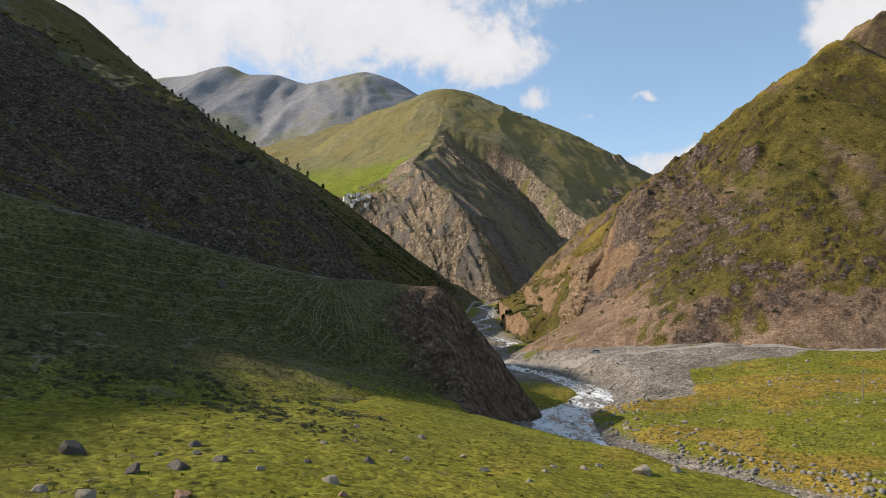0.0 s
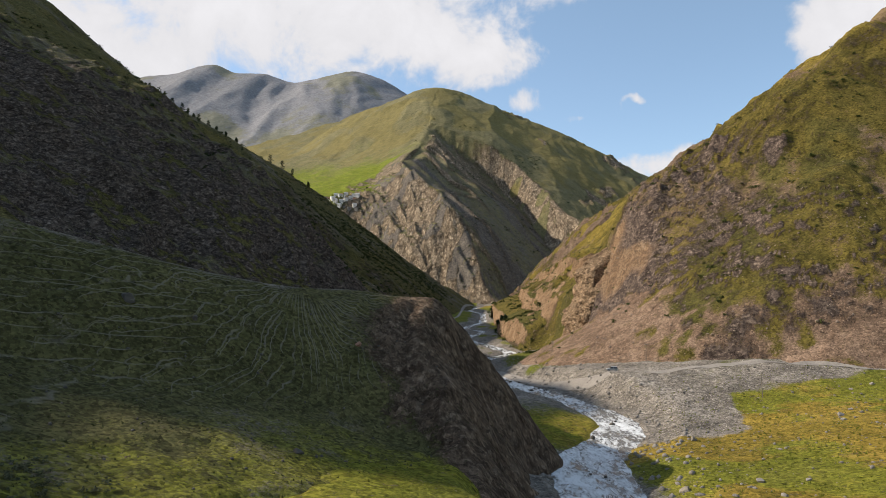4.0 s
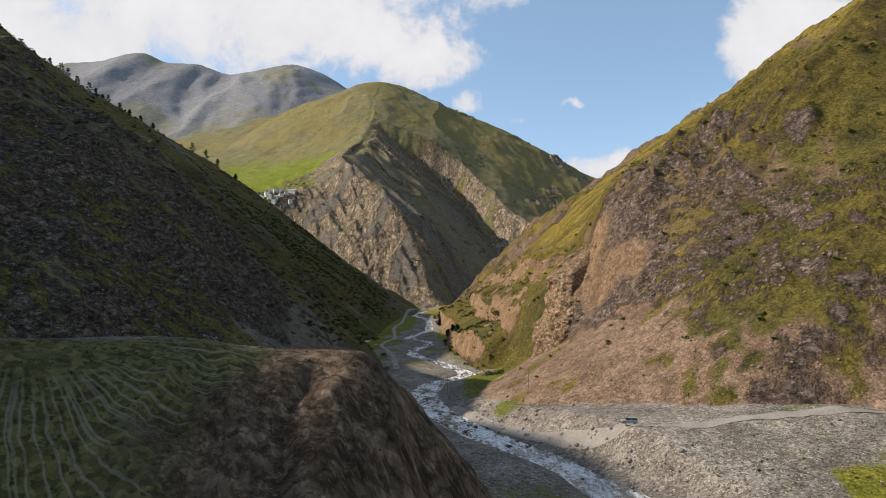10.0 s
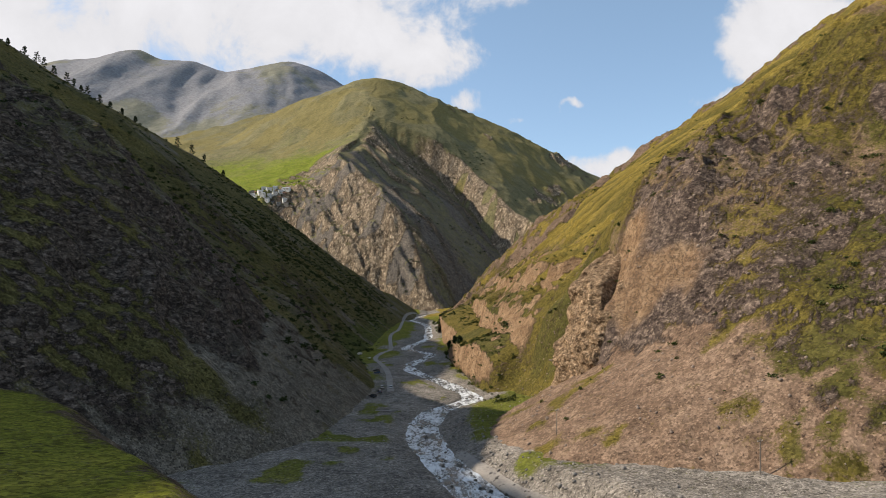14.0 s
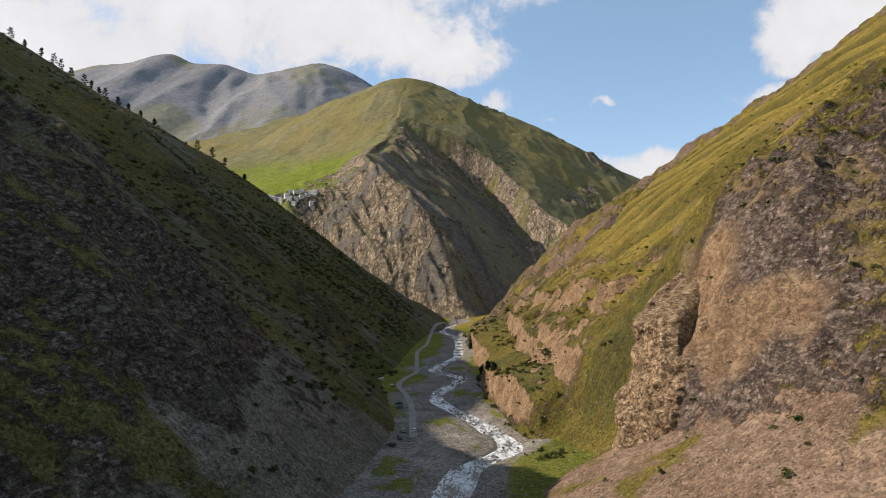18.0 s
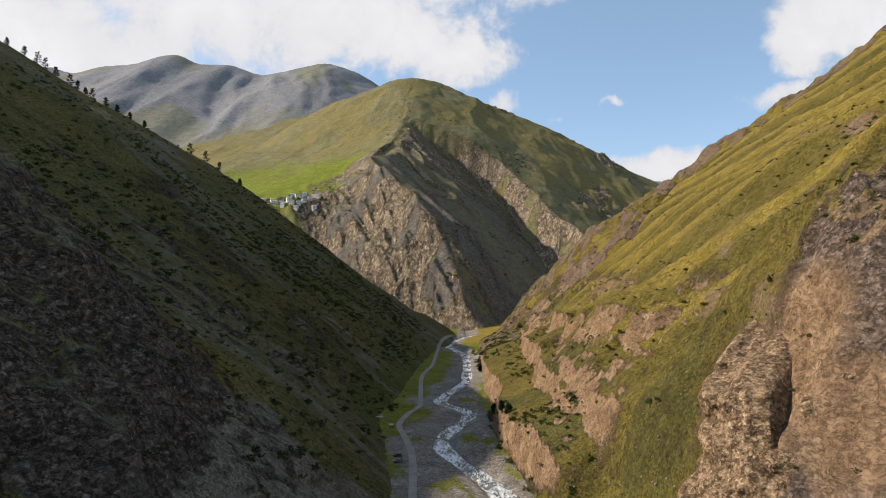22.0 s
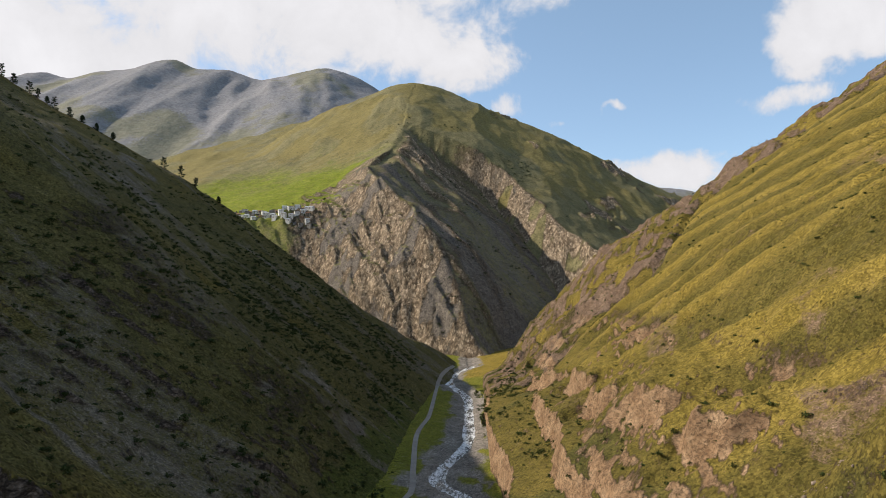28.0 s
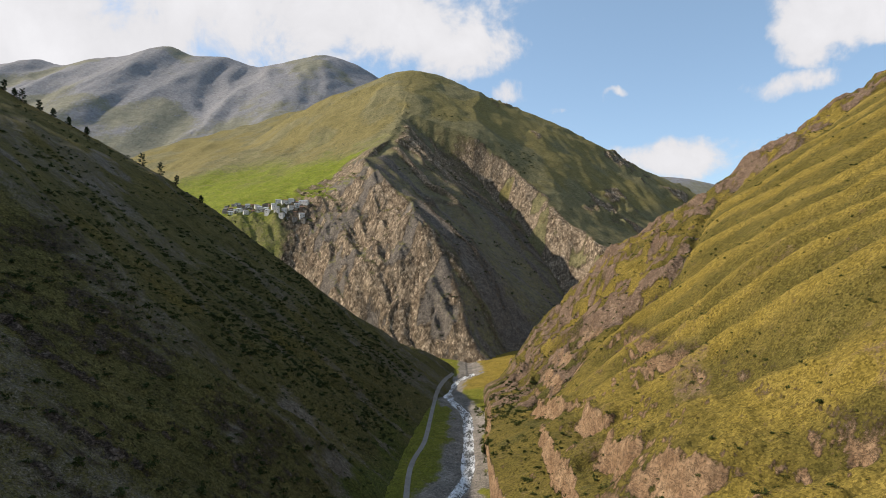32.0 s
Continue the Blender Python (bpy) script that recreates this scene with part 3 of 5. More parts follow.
    sc = s.mix(s.math("MULTIPLY", s.range(s.noise(1.3 * fine, 5, 0.7), 0.55, 0.68), 0.5), sc, tuple(0.4 * c for c in scree[0]))
    sc = s.mix(s.math("MULTIPLY", dots(1.2 * fine, 0.38, 0.32), 0.8 * grain), sc, tuple(1.35 * c for c in scree[2]))
    sc = s.mix(s.math("MULTIPLY", dots(1.5 * fine, 0.36, 0.35), 0.8 * grain), sc, tuple(0.40 * c for c in scree[0]))
    rc = s.scaled(*rock_co)
    n1 = s.noise(rock_size, 9, 0.68, rc, 0.15)
    n2 = s.noise(rock_size / 4.5, 7, 0.72, rc)
    rk = s.mix(s.range(n1, 0.36, 0.62), rock[0], rock[1])
    rk = s.mix(s.range(n2, 0.46, 0.66), rk, rock[2])
    rk, rd = speckle(rk, rock_size * 0.22, 1 - 0.45 * grain, 1 + 0.4 * grain, rc)
    crack = s.range(s.math("ABSOLUTE", s.math("SUBTRACT", s.noise(rock_size * 0.7, 8, 0.7, rc, 0.3), 0.5)), 0.0, 0.035, 0.75 * min(1, grain), 0.0)
    rk = s.mix(crack, rk, tuple(0.30 * c for c in rock[0]))
    fs = s.range(s.math("ADD", s.attr("scree"), s.math("MULTIPLY", wob, 1.5)), 0.16, 0.84)
    fr = s.range(s.math("ADD", s.attr("rock"), s.math("MULTIPLY", wob, 1.3)), 0.22, 0.74)
    g = speckle(g, fine * 1.9, 1 - 0.20 * grain, 1 + 0.18 * grain)[0]
    sc = speckle(sc, fine * 1.7, 1 - 0.26 * grain, 1 + 0.26 * grain)[0]
    rk = speckle(rk, rock_size * 0.09, 1 - 0.34 * grain, 1 + 0.32 * grain, rc)[0]
    col = s.mix(fr, s.mix(fs, g, sc), rk)
    if extra:
        col = extra(s, col, fr)
    h = s.math("ADD", s.math("MULTIPLY", s.noise(1.8 * fine, 6, 0.7), 0.7 * fine), s.math("MULTIPLY", tus, -0.25 * fine))
    h = s.math("ADD", h, s.math("MULTIPLY", s.math("MULTIPLY", fr, s.math("SUBTRACT", n1, s.math("MULTIPLY", crack, 0.15))), rock_size * 0.4))
    return s.done(col, h, bump, 0.8)


def trodden(s, col, fr):
    """Narrow tracks that fan out from the saddle of the bank, and level ones across its flank."""
    sep = s.n.new("ShaderNodeSeparateXYZ")
    s.l.new(s.co, sep.inputs[0])
    x, y, z = sep.outputs
    dx, dy = s.math("ADD", x, 44.0), s.math("SUBTRACT", 188.0, y)
    phi = s.math("ARCTAN2", dx, dy)
    r = s.math("SQRT", s.math("ADD", s.math("MULTIPLY", dx, dx), s.math("MULTIPLY", dy, dy)))
    warp = s.math("MULTIPLY", s.math("SUBTRACT", s.noise(20, 4, 0.52), 0.5), 6.5)
    out = None
    for k, wide, shift in ((17, 0.20, 0.0), (45, 0.15, 1.3)):
        d = s.math("DIVIDE", s.math("MULTIPLY", s.math("ABSOLUTE", s.math("SINE", s.math("ADD", s.math("MULTIPLY", phi, float(k)), s.math("ADD", s.math("MULTIPLY", warp, k / 15), shift)))), r), float(k))
        f = s.range(d, wide, wide * 0.3)
        out = f if out is None else s.math("MAXIMUM", out, f)
    lev = s.math("ABSOLUTE", s.math("SINE", s.math("ADD", s.math("MULTIPLY", s.math("ADD", z, s.math("MULTIPLY", x, 0.22)), 1.75), warp)))
    out = s.math("MULTIPLY", out, s.range(r, 75, 40))
    out = s.math("MAXIMUM", out, s.math("MULTIPLY", s.range(lev, 0.20, 0.04), s.range(x, -42, -62)))
    out = s.math("MULTIPLY", out, s.range(s.noise(5, 5, 0.65), 0.36, 0.54))
    out = s.math("MULTIPLY", out, s.range(s.math("SUBTRACT", y, s.math("MULTIPLY", x, -1.15)), 172, 160))
    out = s.math("MULTIPLY", out, s.range(z, 39, 43))
    out = s.math("MULTIPLY", out, s.math("SUBTRACT", 1.0, fr))
    return s.mix(s.math("MULTIPLY", s.math("MULTIPLY", out, s.range(r, 3, 13)), 0.5), col, (0.21, 0.19, 0.15))


def ochre_rock(s, col, fr):
    """Fresh orange-tan rock on the river walls and ledges."""
    c = s.mix(0.5, s.blotch(11, (0.16, 0.092, 0.050), (0.285, 0.176, 0.098), (0.43, 0.295, 0.175)), s.blotch(2.2, (0.115, 0.069, 0.040), (0.29, 0.186, 0.105), (0.41, 0.276, 0.165), lo=0.3, hi=0.7))
    rc = s.scaled(1, 1, 1.8)
    crack = s.range(s.math("ABSOLUTE", s.math("SUBTRACT", s.noise(4.5, 8, 0.72, rc, 0.8), 0.5)), 0.0, 0.04, 0.8, 0.0)
    c = s.mix(crack, c, (0.06, 0.042, 0.028))
    c = s.mix(s.range(s.noise(1.5, 6, 0.7, rc), 0.52, 0.64, 0.0, 0.55), c, (0.12, 0.085, 0.055))
    return s.mix(s.math("MULTIPLY", fr, s.range(s.attr("ochre"), 0.2, 0.7)), col, c)


GREEN = ((0.100, 0.106, 0.013), (0.166, 0.164, 0.019), (0.236, 0.204, 0.032))
OCHRE = ((0.14, 0.105, 0.020), (0.225, 0.158, 0.028), (0.30, 0.21, 0.048))
M_LEFT = hill_material("dark_mountain_turf", ((0.056, 0.052, 0.018), (0.096, 0.084, 0.028), (0.145, 0.122, 0.044)), ((0.088, 0.076, 0.058), (0.130, 0.111, 0.084), (0.182, 0.155, 0.118)),
                       ((0.056, 0.043, 0.035), (0.100, 0.078, 0.062), (0.170, 0.137, 0.109)), ((0.046, 0.056, 0.014), (0.071, 0.081, 0.018), (0.102, 0.104, 0.025)), ((0.08, 0.065, 0.018), (0.125, 0.098, 0.026), (0.17, 0.13, 0.036)), tuft=0.5, rock_co=(1, 1, 1.6))
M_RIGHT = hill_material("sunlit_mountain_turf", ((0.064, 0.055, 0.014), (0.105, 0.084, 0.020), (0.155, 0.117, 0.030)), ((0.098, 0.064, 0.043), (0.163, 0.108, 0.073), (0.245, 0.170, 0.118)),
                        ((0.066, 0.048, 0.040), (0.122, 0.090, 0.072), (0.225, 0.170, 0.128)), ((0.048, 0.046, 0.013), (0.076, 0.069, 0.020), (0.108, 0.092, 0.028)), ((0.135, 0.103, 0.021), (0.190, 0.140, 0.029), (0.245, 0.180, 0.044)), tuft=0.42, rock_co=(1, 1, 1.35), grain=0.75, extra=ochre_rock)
M_CENTRE = hill_material("high_mountain_turf", ((0.128, 0.116, 0.056), (0.182, 0.161, 0.080), (0.235, 0.202, 0.104)), ((0.10, 0.086, 0.072), (0.14, 0.12, 0.10), (0.18, 0.153, 0.125)),
                         ((0.145, 0.106, 0.070), (0.262, 0.200, 0.136), (0.45, 0.360, 0.255)), ((0.115, 0.15, 0.012), (0.17, 0.20, 0.020), (0.21, 0.21, 0.04)), ((0.16, 0.135, 0.05), (0.20, 0.165, 0.062), (0.24, 0.195, 0.078)), tuft=0.25, rock_size=20, bump=1.0, fine=2.4, grain=0.8, rock_co=(1, 0.7, 0.6))
# pale low-contrast greys: distance haze is put into these colours
M_FAR = hill_material("hazed_range_slopes", ((0.154, 0.154, 0.114), (0.198, 0.191, 0.141), (0.242, 0.220, 0.163)), ((0.189, 0.187, 0.194), (0.220, 0.214, 0.218), (0.251, 0.242, 0.242)),
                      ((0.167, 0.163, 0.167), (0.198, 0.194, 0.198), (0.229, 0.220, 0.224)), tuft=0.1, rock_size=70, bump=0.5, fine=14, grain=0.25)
M_BANK = hill_material("bank_turf_and_earth", ((0.054, 0.053, 0.021), (0.080, 0.075, 0.029), (0.116, 0.103, 0.041)), ((0.085, 0.072, 0.055), (0.125, 0.107, 0.083), (0.17, 0.147, 0.116)),
                       ((0.070, 0.047, 0.031), (0.115, 0.080, 0.053), (0.18, 0.132, 0.091)), GREEN, ((0.09, 0.085, 0.024), (0.13, 0.115, 0.03), (0.17, 0.145, 0.04)), tuft=0.5, rock_size=6, rock_co=(1, 1, 0.35), fine=0.55, grain=0.8, bump=0.6, extra=trodden)
M_GROUND = hill_material("valley_floor", ((0.075, 0.088, 0.015), (0.125, 0.130, 0.023), (0.175, 0.158, 0.036)), ((0.100, 0.087, 0.073), (0.175, 0.153, 0.128), (0.295, 0.262, 0.223)),
                         ((0.22, 0.20, 0.18), (0.30, 0.27, 0.24), (0.36, 0.33, 0.30)), GREEN, OCHRE, tuft=0.38, fine=0.6)


M_BUTTRESS = hill_material("tan_buttress_rock", ((0.08, 0.07, 0.02), (0.12, 0.10, 0.03), (0.16, 0.13, 0.04)), ((0.075, 0.056, 0.041), (0.140, 0.104, 0.073), (0.23, 0.17, 0.118)),
                           ((0.165, 0.106, 0.062), (0.285, 0.192, 0.115), (0.43, 0.31, 0.195)), rock_size=5.5, rock_co=(1, 1, 1.2), bump=1.0, grain=0.8)
def water_material():
    s = Stuff("white_water", 0.12, 0.5)
    co = s.scaled(1.0, 0.35, 1.0)
    foam = s.math("ADD", s.math("MULTIPLY", s.noise(1.5, 7, 0.72, co, 0.8), 0.7), s.math("MULTIPLY", s.noise(7, 4, 0.6, co), 0.5))
    f = s.range(foam, 0.52, 0.72)
    col = s.mix(f, (0.115, 0.115, 0.108), (0.72, 0.73, 0.73))
    s.put(s.b.inputs["Roughness"], s.range(f, 0, 1, 0.15, 0.8))
    return s.done(col, foam, 0.7, 0.5)


M_WATER = water_material()


def road_material():
    s = Stuff("dusty_track")
    col = s.mix(0.5, s.blotch(9, (0.17, 0.150, 0.128), (0.23, 0.204, 0.176), (0.29, 0.262, 0.226)), s.blotch(0.8, (0.19, 0.17, 0.15), (0.32, 0.29, 0.25)))
    return s.done(col, s.noise(0.5, 5, 0.7), 0.5, 0.1)


M_ROAD = road_material()

# ---------------------------------------------------------------- the land


def ground_attrs(X, Y, Z, steep):
    a = np.abs(X - river_x(Y)) - river_half(Y)
    near = step(320, 250, Y)
    mead = meadow(X, Y)
    on_meadow = step(-5, -2.2, Z - mead) * step(300, 240, Y)
    gravel_w = curve(Y, [(-700, 10), (100, 12), (200, 16), (260, 30), (320, 70), (420, 120), (560, 60), (600, 36), (700, 30), (900, 16), (1300, 12)])
    scree = step(1.25, 0.6, a / gravel_w + 0.35 * fbm(X / 14, Y / 14, 3, 201))
    right_flat = (X > river_x(Y)) * step(330, 280, Y)
    scree = scree * (1 - on_meadow)
    scree = np.maximum(scree, right_flat * step(-4, 4, Y - curve(X, [(40, 222), (60, 222), (72, 226), (86, 262), (120, 267), (160, 276), (400, 300)]) + 8 * fbm(X / 20, Y / 20, 2, 203)))
    scree = scree * (1 - step(9, 15, X - river_x(Y) - river_half(Y)) * step(425, 450, Y) * step(570, 550, Y))
    n = fbm(X / 18, Y / 18, 4, 205)
    lush = np.clip(on_meadow * (0.75 + 0.6 * n) + 0.6 * step(560, 620, Y), 0, 1)
    scree = scree * (1 - 0.9 * step(0.18, 0.4, fbm(X / 16, Y / 22, 3, 207)) * step(330, 380, Y) * step(5, 9, a))
    gold = 0.9 * (X > river_x(Y)) * step(1150, 1190, Y) + (X > river_x(Y)) * near * step(-0.25, 0.35, n - 0.3 + 0.8 * np.exp(-(((Y - 215) / 22) ** 2))) * 0.9 + on_meadow * 0.5 * step(0.1, 0.5, n + 0.3 * step(90, 130, Y) - 0.1)
    return {"scree": scree, "rock": np.zeros_like(X), "lush": lush, "gold": gold}


xs = spaced((-3600, 220), (-500, 40), (-160, 3), (-60, 1.2), (90, 1.2), (180, 3), (500, 40), (3600, 220))
ys = spaced((-700, 60), (-20, 6), (20, 1.0), (150, 1.0), (320, 1.2), (620, 2.2), (1350, 5), (1500, 30), (4900, 150))
ground = grid_mesh("ground", xs, ys, floor_z, attrs=ground_attrs)
ground.data.materials.append(M_GROUND)
tagged(ground, "valley floor of green meadow, grey gravel and stones", "ground", kind="structure")


def left_attrs(X, Y, Z, steep):
    n = fbm(X / 40, Y / 40, 4, 211)
    rock = step(0.92, 1.3, steep + 0.35 * n) * step(900, 650, Y)
    facing = np.gradient(Z, Y[:, 0], axis=0)
    rock = np.maximum(rock, step(0.15, 0.55, facing + 0.5 * n) * step(490, 430, Y + 40 * n) * step(12, 30, Z))
    scree = step(0.1, 0.5, n + 0.9 * step(110, 20, Z) * step(640, 480, Y) - 0.25)
    slide = step(0.25, 0.7, ridged((Y + 0.15 * X) / 34, X / 300, 2, 215) + 0.5 * n) * np.exp(-(((Y - 560) / 90) ** 2)) * step(190, 140, Z)
    scree = np.maximum(scree, slide)
    scree = np.maximum(scree, 0.5 * step(0.25, 0.6, ridged((Y + 0.2 * X + 20 * fbm(X / 60, Y / 60, 2, 219)) / 62, X / 420, 2, 218) + 0.35 * n))
    lush = step(0.15, 0.65, 0.5 * n + 0.7 * np.exp(-(((Y - 800) / 220) ** 2)) * step(30, 8, Z))
    gold = step(0.15, 0.7, fbm(X / 60, Y / 60, 3, 217) + 0.45 * step(170, 320, Z)) * 0.6
    return {"scree": scree, "rock": rock * 0.9, "lush": lush, "gold": gold}


xs = spaced((-1500, 16), (-700, 8), (-350, 3.2), (-120, 1.5), (20, 1.3), (60, 2))
ys = spaced((-300, 18), (180, 5), (300, 1.8), (620, 1.8), (900, 2.8), (1350, 5), (1700, 16))
left_mountain, made = grid_mesh("mountainside", xs, ys, left_z, keep=lambda X, Y, Z: Z > floor_z(X, Y, False) - 3.5, attrs=left_attrs, parts=("turf_slope", "scree_slope", "rock_face"))
for ob in made:
    ob.data.materials.append(M_LEFT)
    tagged(ob, kind="stuff")
tagged(left_mountain, "steep shaded mountainside of dark turf, scree and rock", "mountain")


def right_attrs(X, Y, Z, steep):
    n, m = fbm(X / 30, Y / 30, 4, 221), fbm(X / 11, Y / 11, 3, 223)
    h = Z - river_z(Y)
    # the broken shale face that looks down the valley, the scree under it, the buttress and river walls
    shale = step(515, 475, Y + 0.35 * (X - 80) + 14 * n) * step(35, 60, h + 18 * n) * step(148, 104, h + 0.25 * (X - 120) + 26 * n) * (0.25 + 0.75 * step(380, 430, Y - 0.3 * (X - 130) + 25 * n)) * step(190, 140, X + 25 * n)
    low = step(62, 34, h + 22 * n) * step(500, 440, Y + 12 * n)
    wall = step(0.95, 1.4, steep + 0.35 * n) * np.where(Y > 540, step(3, 7, h + 3 * m), step(20, 34, h + 10 * m)) * step(1200, 900, Y) * step(110, 80, h) * (1 - 0.8 * step(470, 490, Y + 10 * n) * step(585, 560, Y + 10 * n))
    rock = np.maximum(np.maximum(wall, shale * step(-0.1, 0.3, n + 0.7 * m + 0.05)), step(1.15, 1.6, steep + 0.3 * m) * step(620, 540, Y))
    spur = step(-5, 25, Y - spur_y(X) + 25 * n)
    le, lamp = ledge(X, Y)
    rock = np.maximum(rock, lamp * step(5.0, 2.0, np.abs(le) + 3 * m))
    rock = np.maximum(rock, spur * step(-0.15, 0.2, m + 0.4 * n))
    rock = rock * (1 - 0.85 * step(470, 490, Y + 10 * n) * step(585, 560, Y + 10 * n) * step(130, 105, X + 10 * m))
    rock = rock * (1 - 0.65 * step(120, 175, X + 20 * n) * step(800, 650, Y))
    ce, camp = dark_crag(X, Y)
    rock = np.maximum(rock, camp * step(15, 7, np.abs(ce + 4) + 14 * m + 6 * n))
    scree = np.maximum(step(0.3, 0.7, low * (0.75 + 0.7 * m)), 0.62 * shale)
    band = step(545, 570, Y) * step(980, 930, Y) * step(72, 60, X + 12 * n)
    wall = np.maximum(wall, band * step(0.75, 1.05, steep + 0.55 * m + 0.3 * n) * step(2, 6, h + 3 * m))
    rock = np.maximum(rock, wall)
    by_pillar = np.exp(-(((X - 86 + 0.35 * (Y - 440)) / 13) ** 2) - ((Y - 434) / 27) ** 2) * step(86, 70, h + 9 * n) * step(24, 34, h + 9 * m)
    rock = np.maximum(rock, step(0.2, 0.55, by_pillar + 0.3 * m))
    ochre = np.maximum(0.55 * step(0.1, 0.7, by_pillar + 0.35 * m), np.maximum(wall * step(430, 470, Y), np.maximum(lamp * step(9, 4, np.abs(le)), 0.4 * spur)))
    scree = np.maximum(scree, step(0.18, 0.55, fbm(X / 22, Y / 45, 4, 225)) * step(900, 700, Y) * 0.62)
    fan = 0.5 * np.exp(-(((X - 92) / 30) ** 2) - ((Y - 330) / 26) ** 2) * (0.7 + 0.9 * m)
    lush = np.clip(1.3 * fan + 0.8 * spur * step(0.0, 0.4, n) + step(0.1, 0.5, n + 0.15 * step(90, 40, h) * step(520, 580, Y)), 0, 1)
    scree = scree * (1 - step(0.3, 0.7, fan + 0.3 * m))
    gold = 0.72 * step(-0.2, 0.5, fbm(X / 90, Y / 60, 3, 227) + 0.3 * step(560, 640, Y))
    gold = gold * np.maximum(step(62, 95, X + 15 * n), step(560, 540, Y)) * (0.45 + 0.55 * step(540, 620, Y + 0.6 * (X - 80)))
    # gold on the folds' brows and far sides, darker lush tint on near sides
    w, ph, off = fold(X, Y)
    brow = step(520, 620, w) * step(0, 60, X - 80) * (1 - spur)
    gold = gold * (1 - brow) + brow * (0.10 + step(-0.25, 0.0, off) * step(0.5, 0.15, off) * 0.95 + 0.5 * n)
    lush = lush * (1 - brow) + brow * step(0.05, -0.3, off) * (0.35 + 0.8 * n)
    return {"scree": scree, "rock": rock, "lush": lush * (1 - 0.7 * gold), "gold": gold, "ochre": ochre}


xs = spaced((20, 1.2), (150, 1.4), (260, 3.0), (500, 6), (1100, 12), (2600, 60))
ys = spaced((-300, 24), (200, 4), (280, 1.4), (560, 1.4), (720, 2.0), (1000, 3.2), (1400, 6), (2000, 24))
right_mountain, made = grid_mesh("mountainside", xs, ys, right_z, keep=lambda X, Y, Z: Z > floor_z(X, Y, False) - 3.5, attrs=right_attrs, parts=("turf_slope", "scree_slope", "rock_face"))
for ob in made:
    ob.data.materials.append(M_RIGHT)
    tagged(ob, kind="stuff")
tagged(right_mountain, "sunlit mountainside of ochre grass, scree and broken rock", "mountain")


def bank_attrs(X, Y, Z, steep):
    n = fbm(X / 12, Y / 12, 4, 231)
    edge, yb = bank_edge(Y), bank_crest(X)
    rock = step(-6.0, 7.0, X - edge + 8 * n + 9 * step(3, -3, Y - yb) * step(120, 165, Y))
    tracks = np.zeros_like(X)
    scree = np.maximum(tracks, step(4.5, 1.0, np.abs(yb - Y + 1.5 + 2 * n)) * 0.9)
    field = step(3, 8, Y - yb)
    lush = np.maximum(field * 1.0, step(0.3, 0.7, n) * 0.4)
    lush = np.maximum(lush, 0.62 * step(5, 0.5, Z - meadow(X, Y) - 4 * n) * (Y < 150))
    scree = np.maximum(scree * (1 - field), step(0.0, 0.6, n) * 0.42 * (1 - field))
    return {"scree": scree, "rock": rock, "lush": lush, "gold": step(0.3, 0.7, n) * 0.5 * (1 - field)}


xs = spaced((-330, 4), (-170, 1.4), (-90, 0.8), (40, 0.8))
ys = spaced((20, 2.0), (80, 0.9), (330, 0.9), (440, 2.0))
bank, made = grid_mesh("earth_bank", xs, ys, bank_z, keep=lambda X, Y, Z: Z > floor_z(X, Y, False) - 2.5, attrs=bank_attrs, parts=("turf_slope", "trodden_earth", "earth_wall"))
for ob in made:
    ob.data.materials.append(M_BANK)
    tagged(ob, kind="stuff")
tagged(bank, "steep earth bank with trodden turf and a crumbling nose", "bank")


def centre_attrs(X, Y, Z, steep):
    n, m = fbm(X / 120, Y / 120, 4, 241), fbm(X / 40, Y / 40, 3, 243)
    bench = step(-330, -420, X + 60 * n) * step(1500, 1640, Y)
    xw = X + 22 * fbm(X / 110, Y / 110, 3, 101)
    cz, d, dome, flank, wall = centre_forms(xw, Y)
    fin = step(0.55, 0.9, steep + 0.25 * n + 0.3 * m) * step(2300, 2000, Y + 120 * n) * (1 - bench) * step(22, -2, d + 14 * m) * step(-0.30, 0.02, m + 0.6 * n + 0.12)
    on_flank = step(0, 30, d) * step(-4, 12, dome - flank) * step(-5, 12, flank - wall)
    slant = (Y + 0.75 * xw + 30 * fbm(xw / 80, Y / 80, 2, 116)) / 92
    rib = on_flank * step(0.2, 0.6, ridged(slant, (xw - Y) / 700, 3, 117, 0.55)) * step(150, 60, dome - flank + 50 * n)
    on_wall = step(-6, 8, wall - flank) * step(-16, 8, dome - wall + 20 * m) * step(2420, 2330, Y)
    crags = step(0.12, 0.4, fbm(xw / 95, Y / 120, 3, 126)) * step(120, 260, xw + 0.15 * (Y - 2400)) * step(2100, 2300, Y) * step(-0.3, 0.1, m)
    rock = np.maximum(np.maximum(fin, 0.9 * rib), np.maximum(on_wall * step(-0.35, 0.0, m), 0.8 * crags))
    scree = np.maximum(on_flank * (0.45 + 0.5 * step(-0.1, 0.3, fbm(slant * 1.7, (xw - Y) / 500, 3, 128))), step(0.6, 0.9, steep) * step(2200, 1900, Y) * (1 - bench) * step(30, 0, d))
    lush = step(-200, -330, X + 80 * n) * step(2600, 2050, Y + 160 * n) * (0.45 + 0.55 * step(1800, 1850, Y + 30 * m))
    gold = step(0.05, 0.5, n + 0.4 * step(2200, 2700, Y)) * 0.85
    return {"scree": scree, "rock": rock, "lush": lush, "gold": gold * (1 - lush) * (1 - on_flank)}


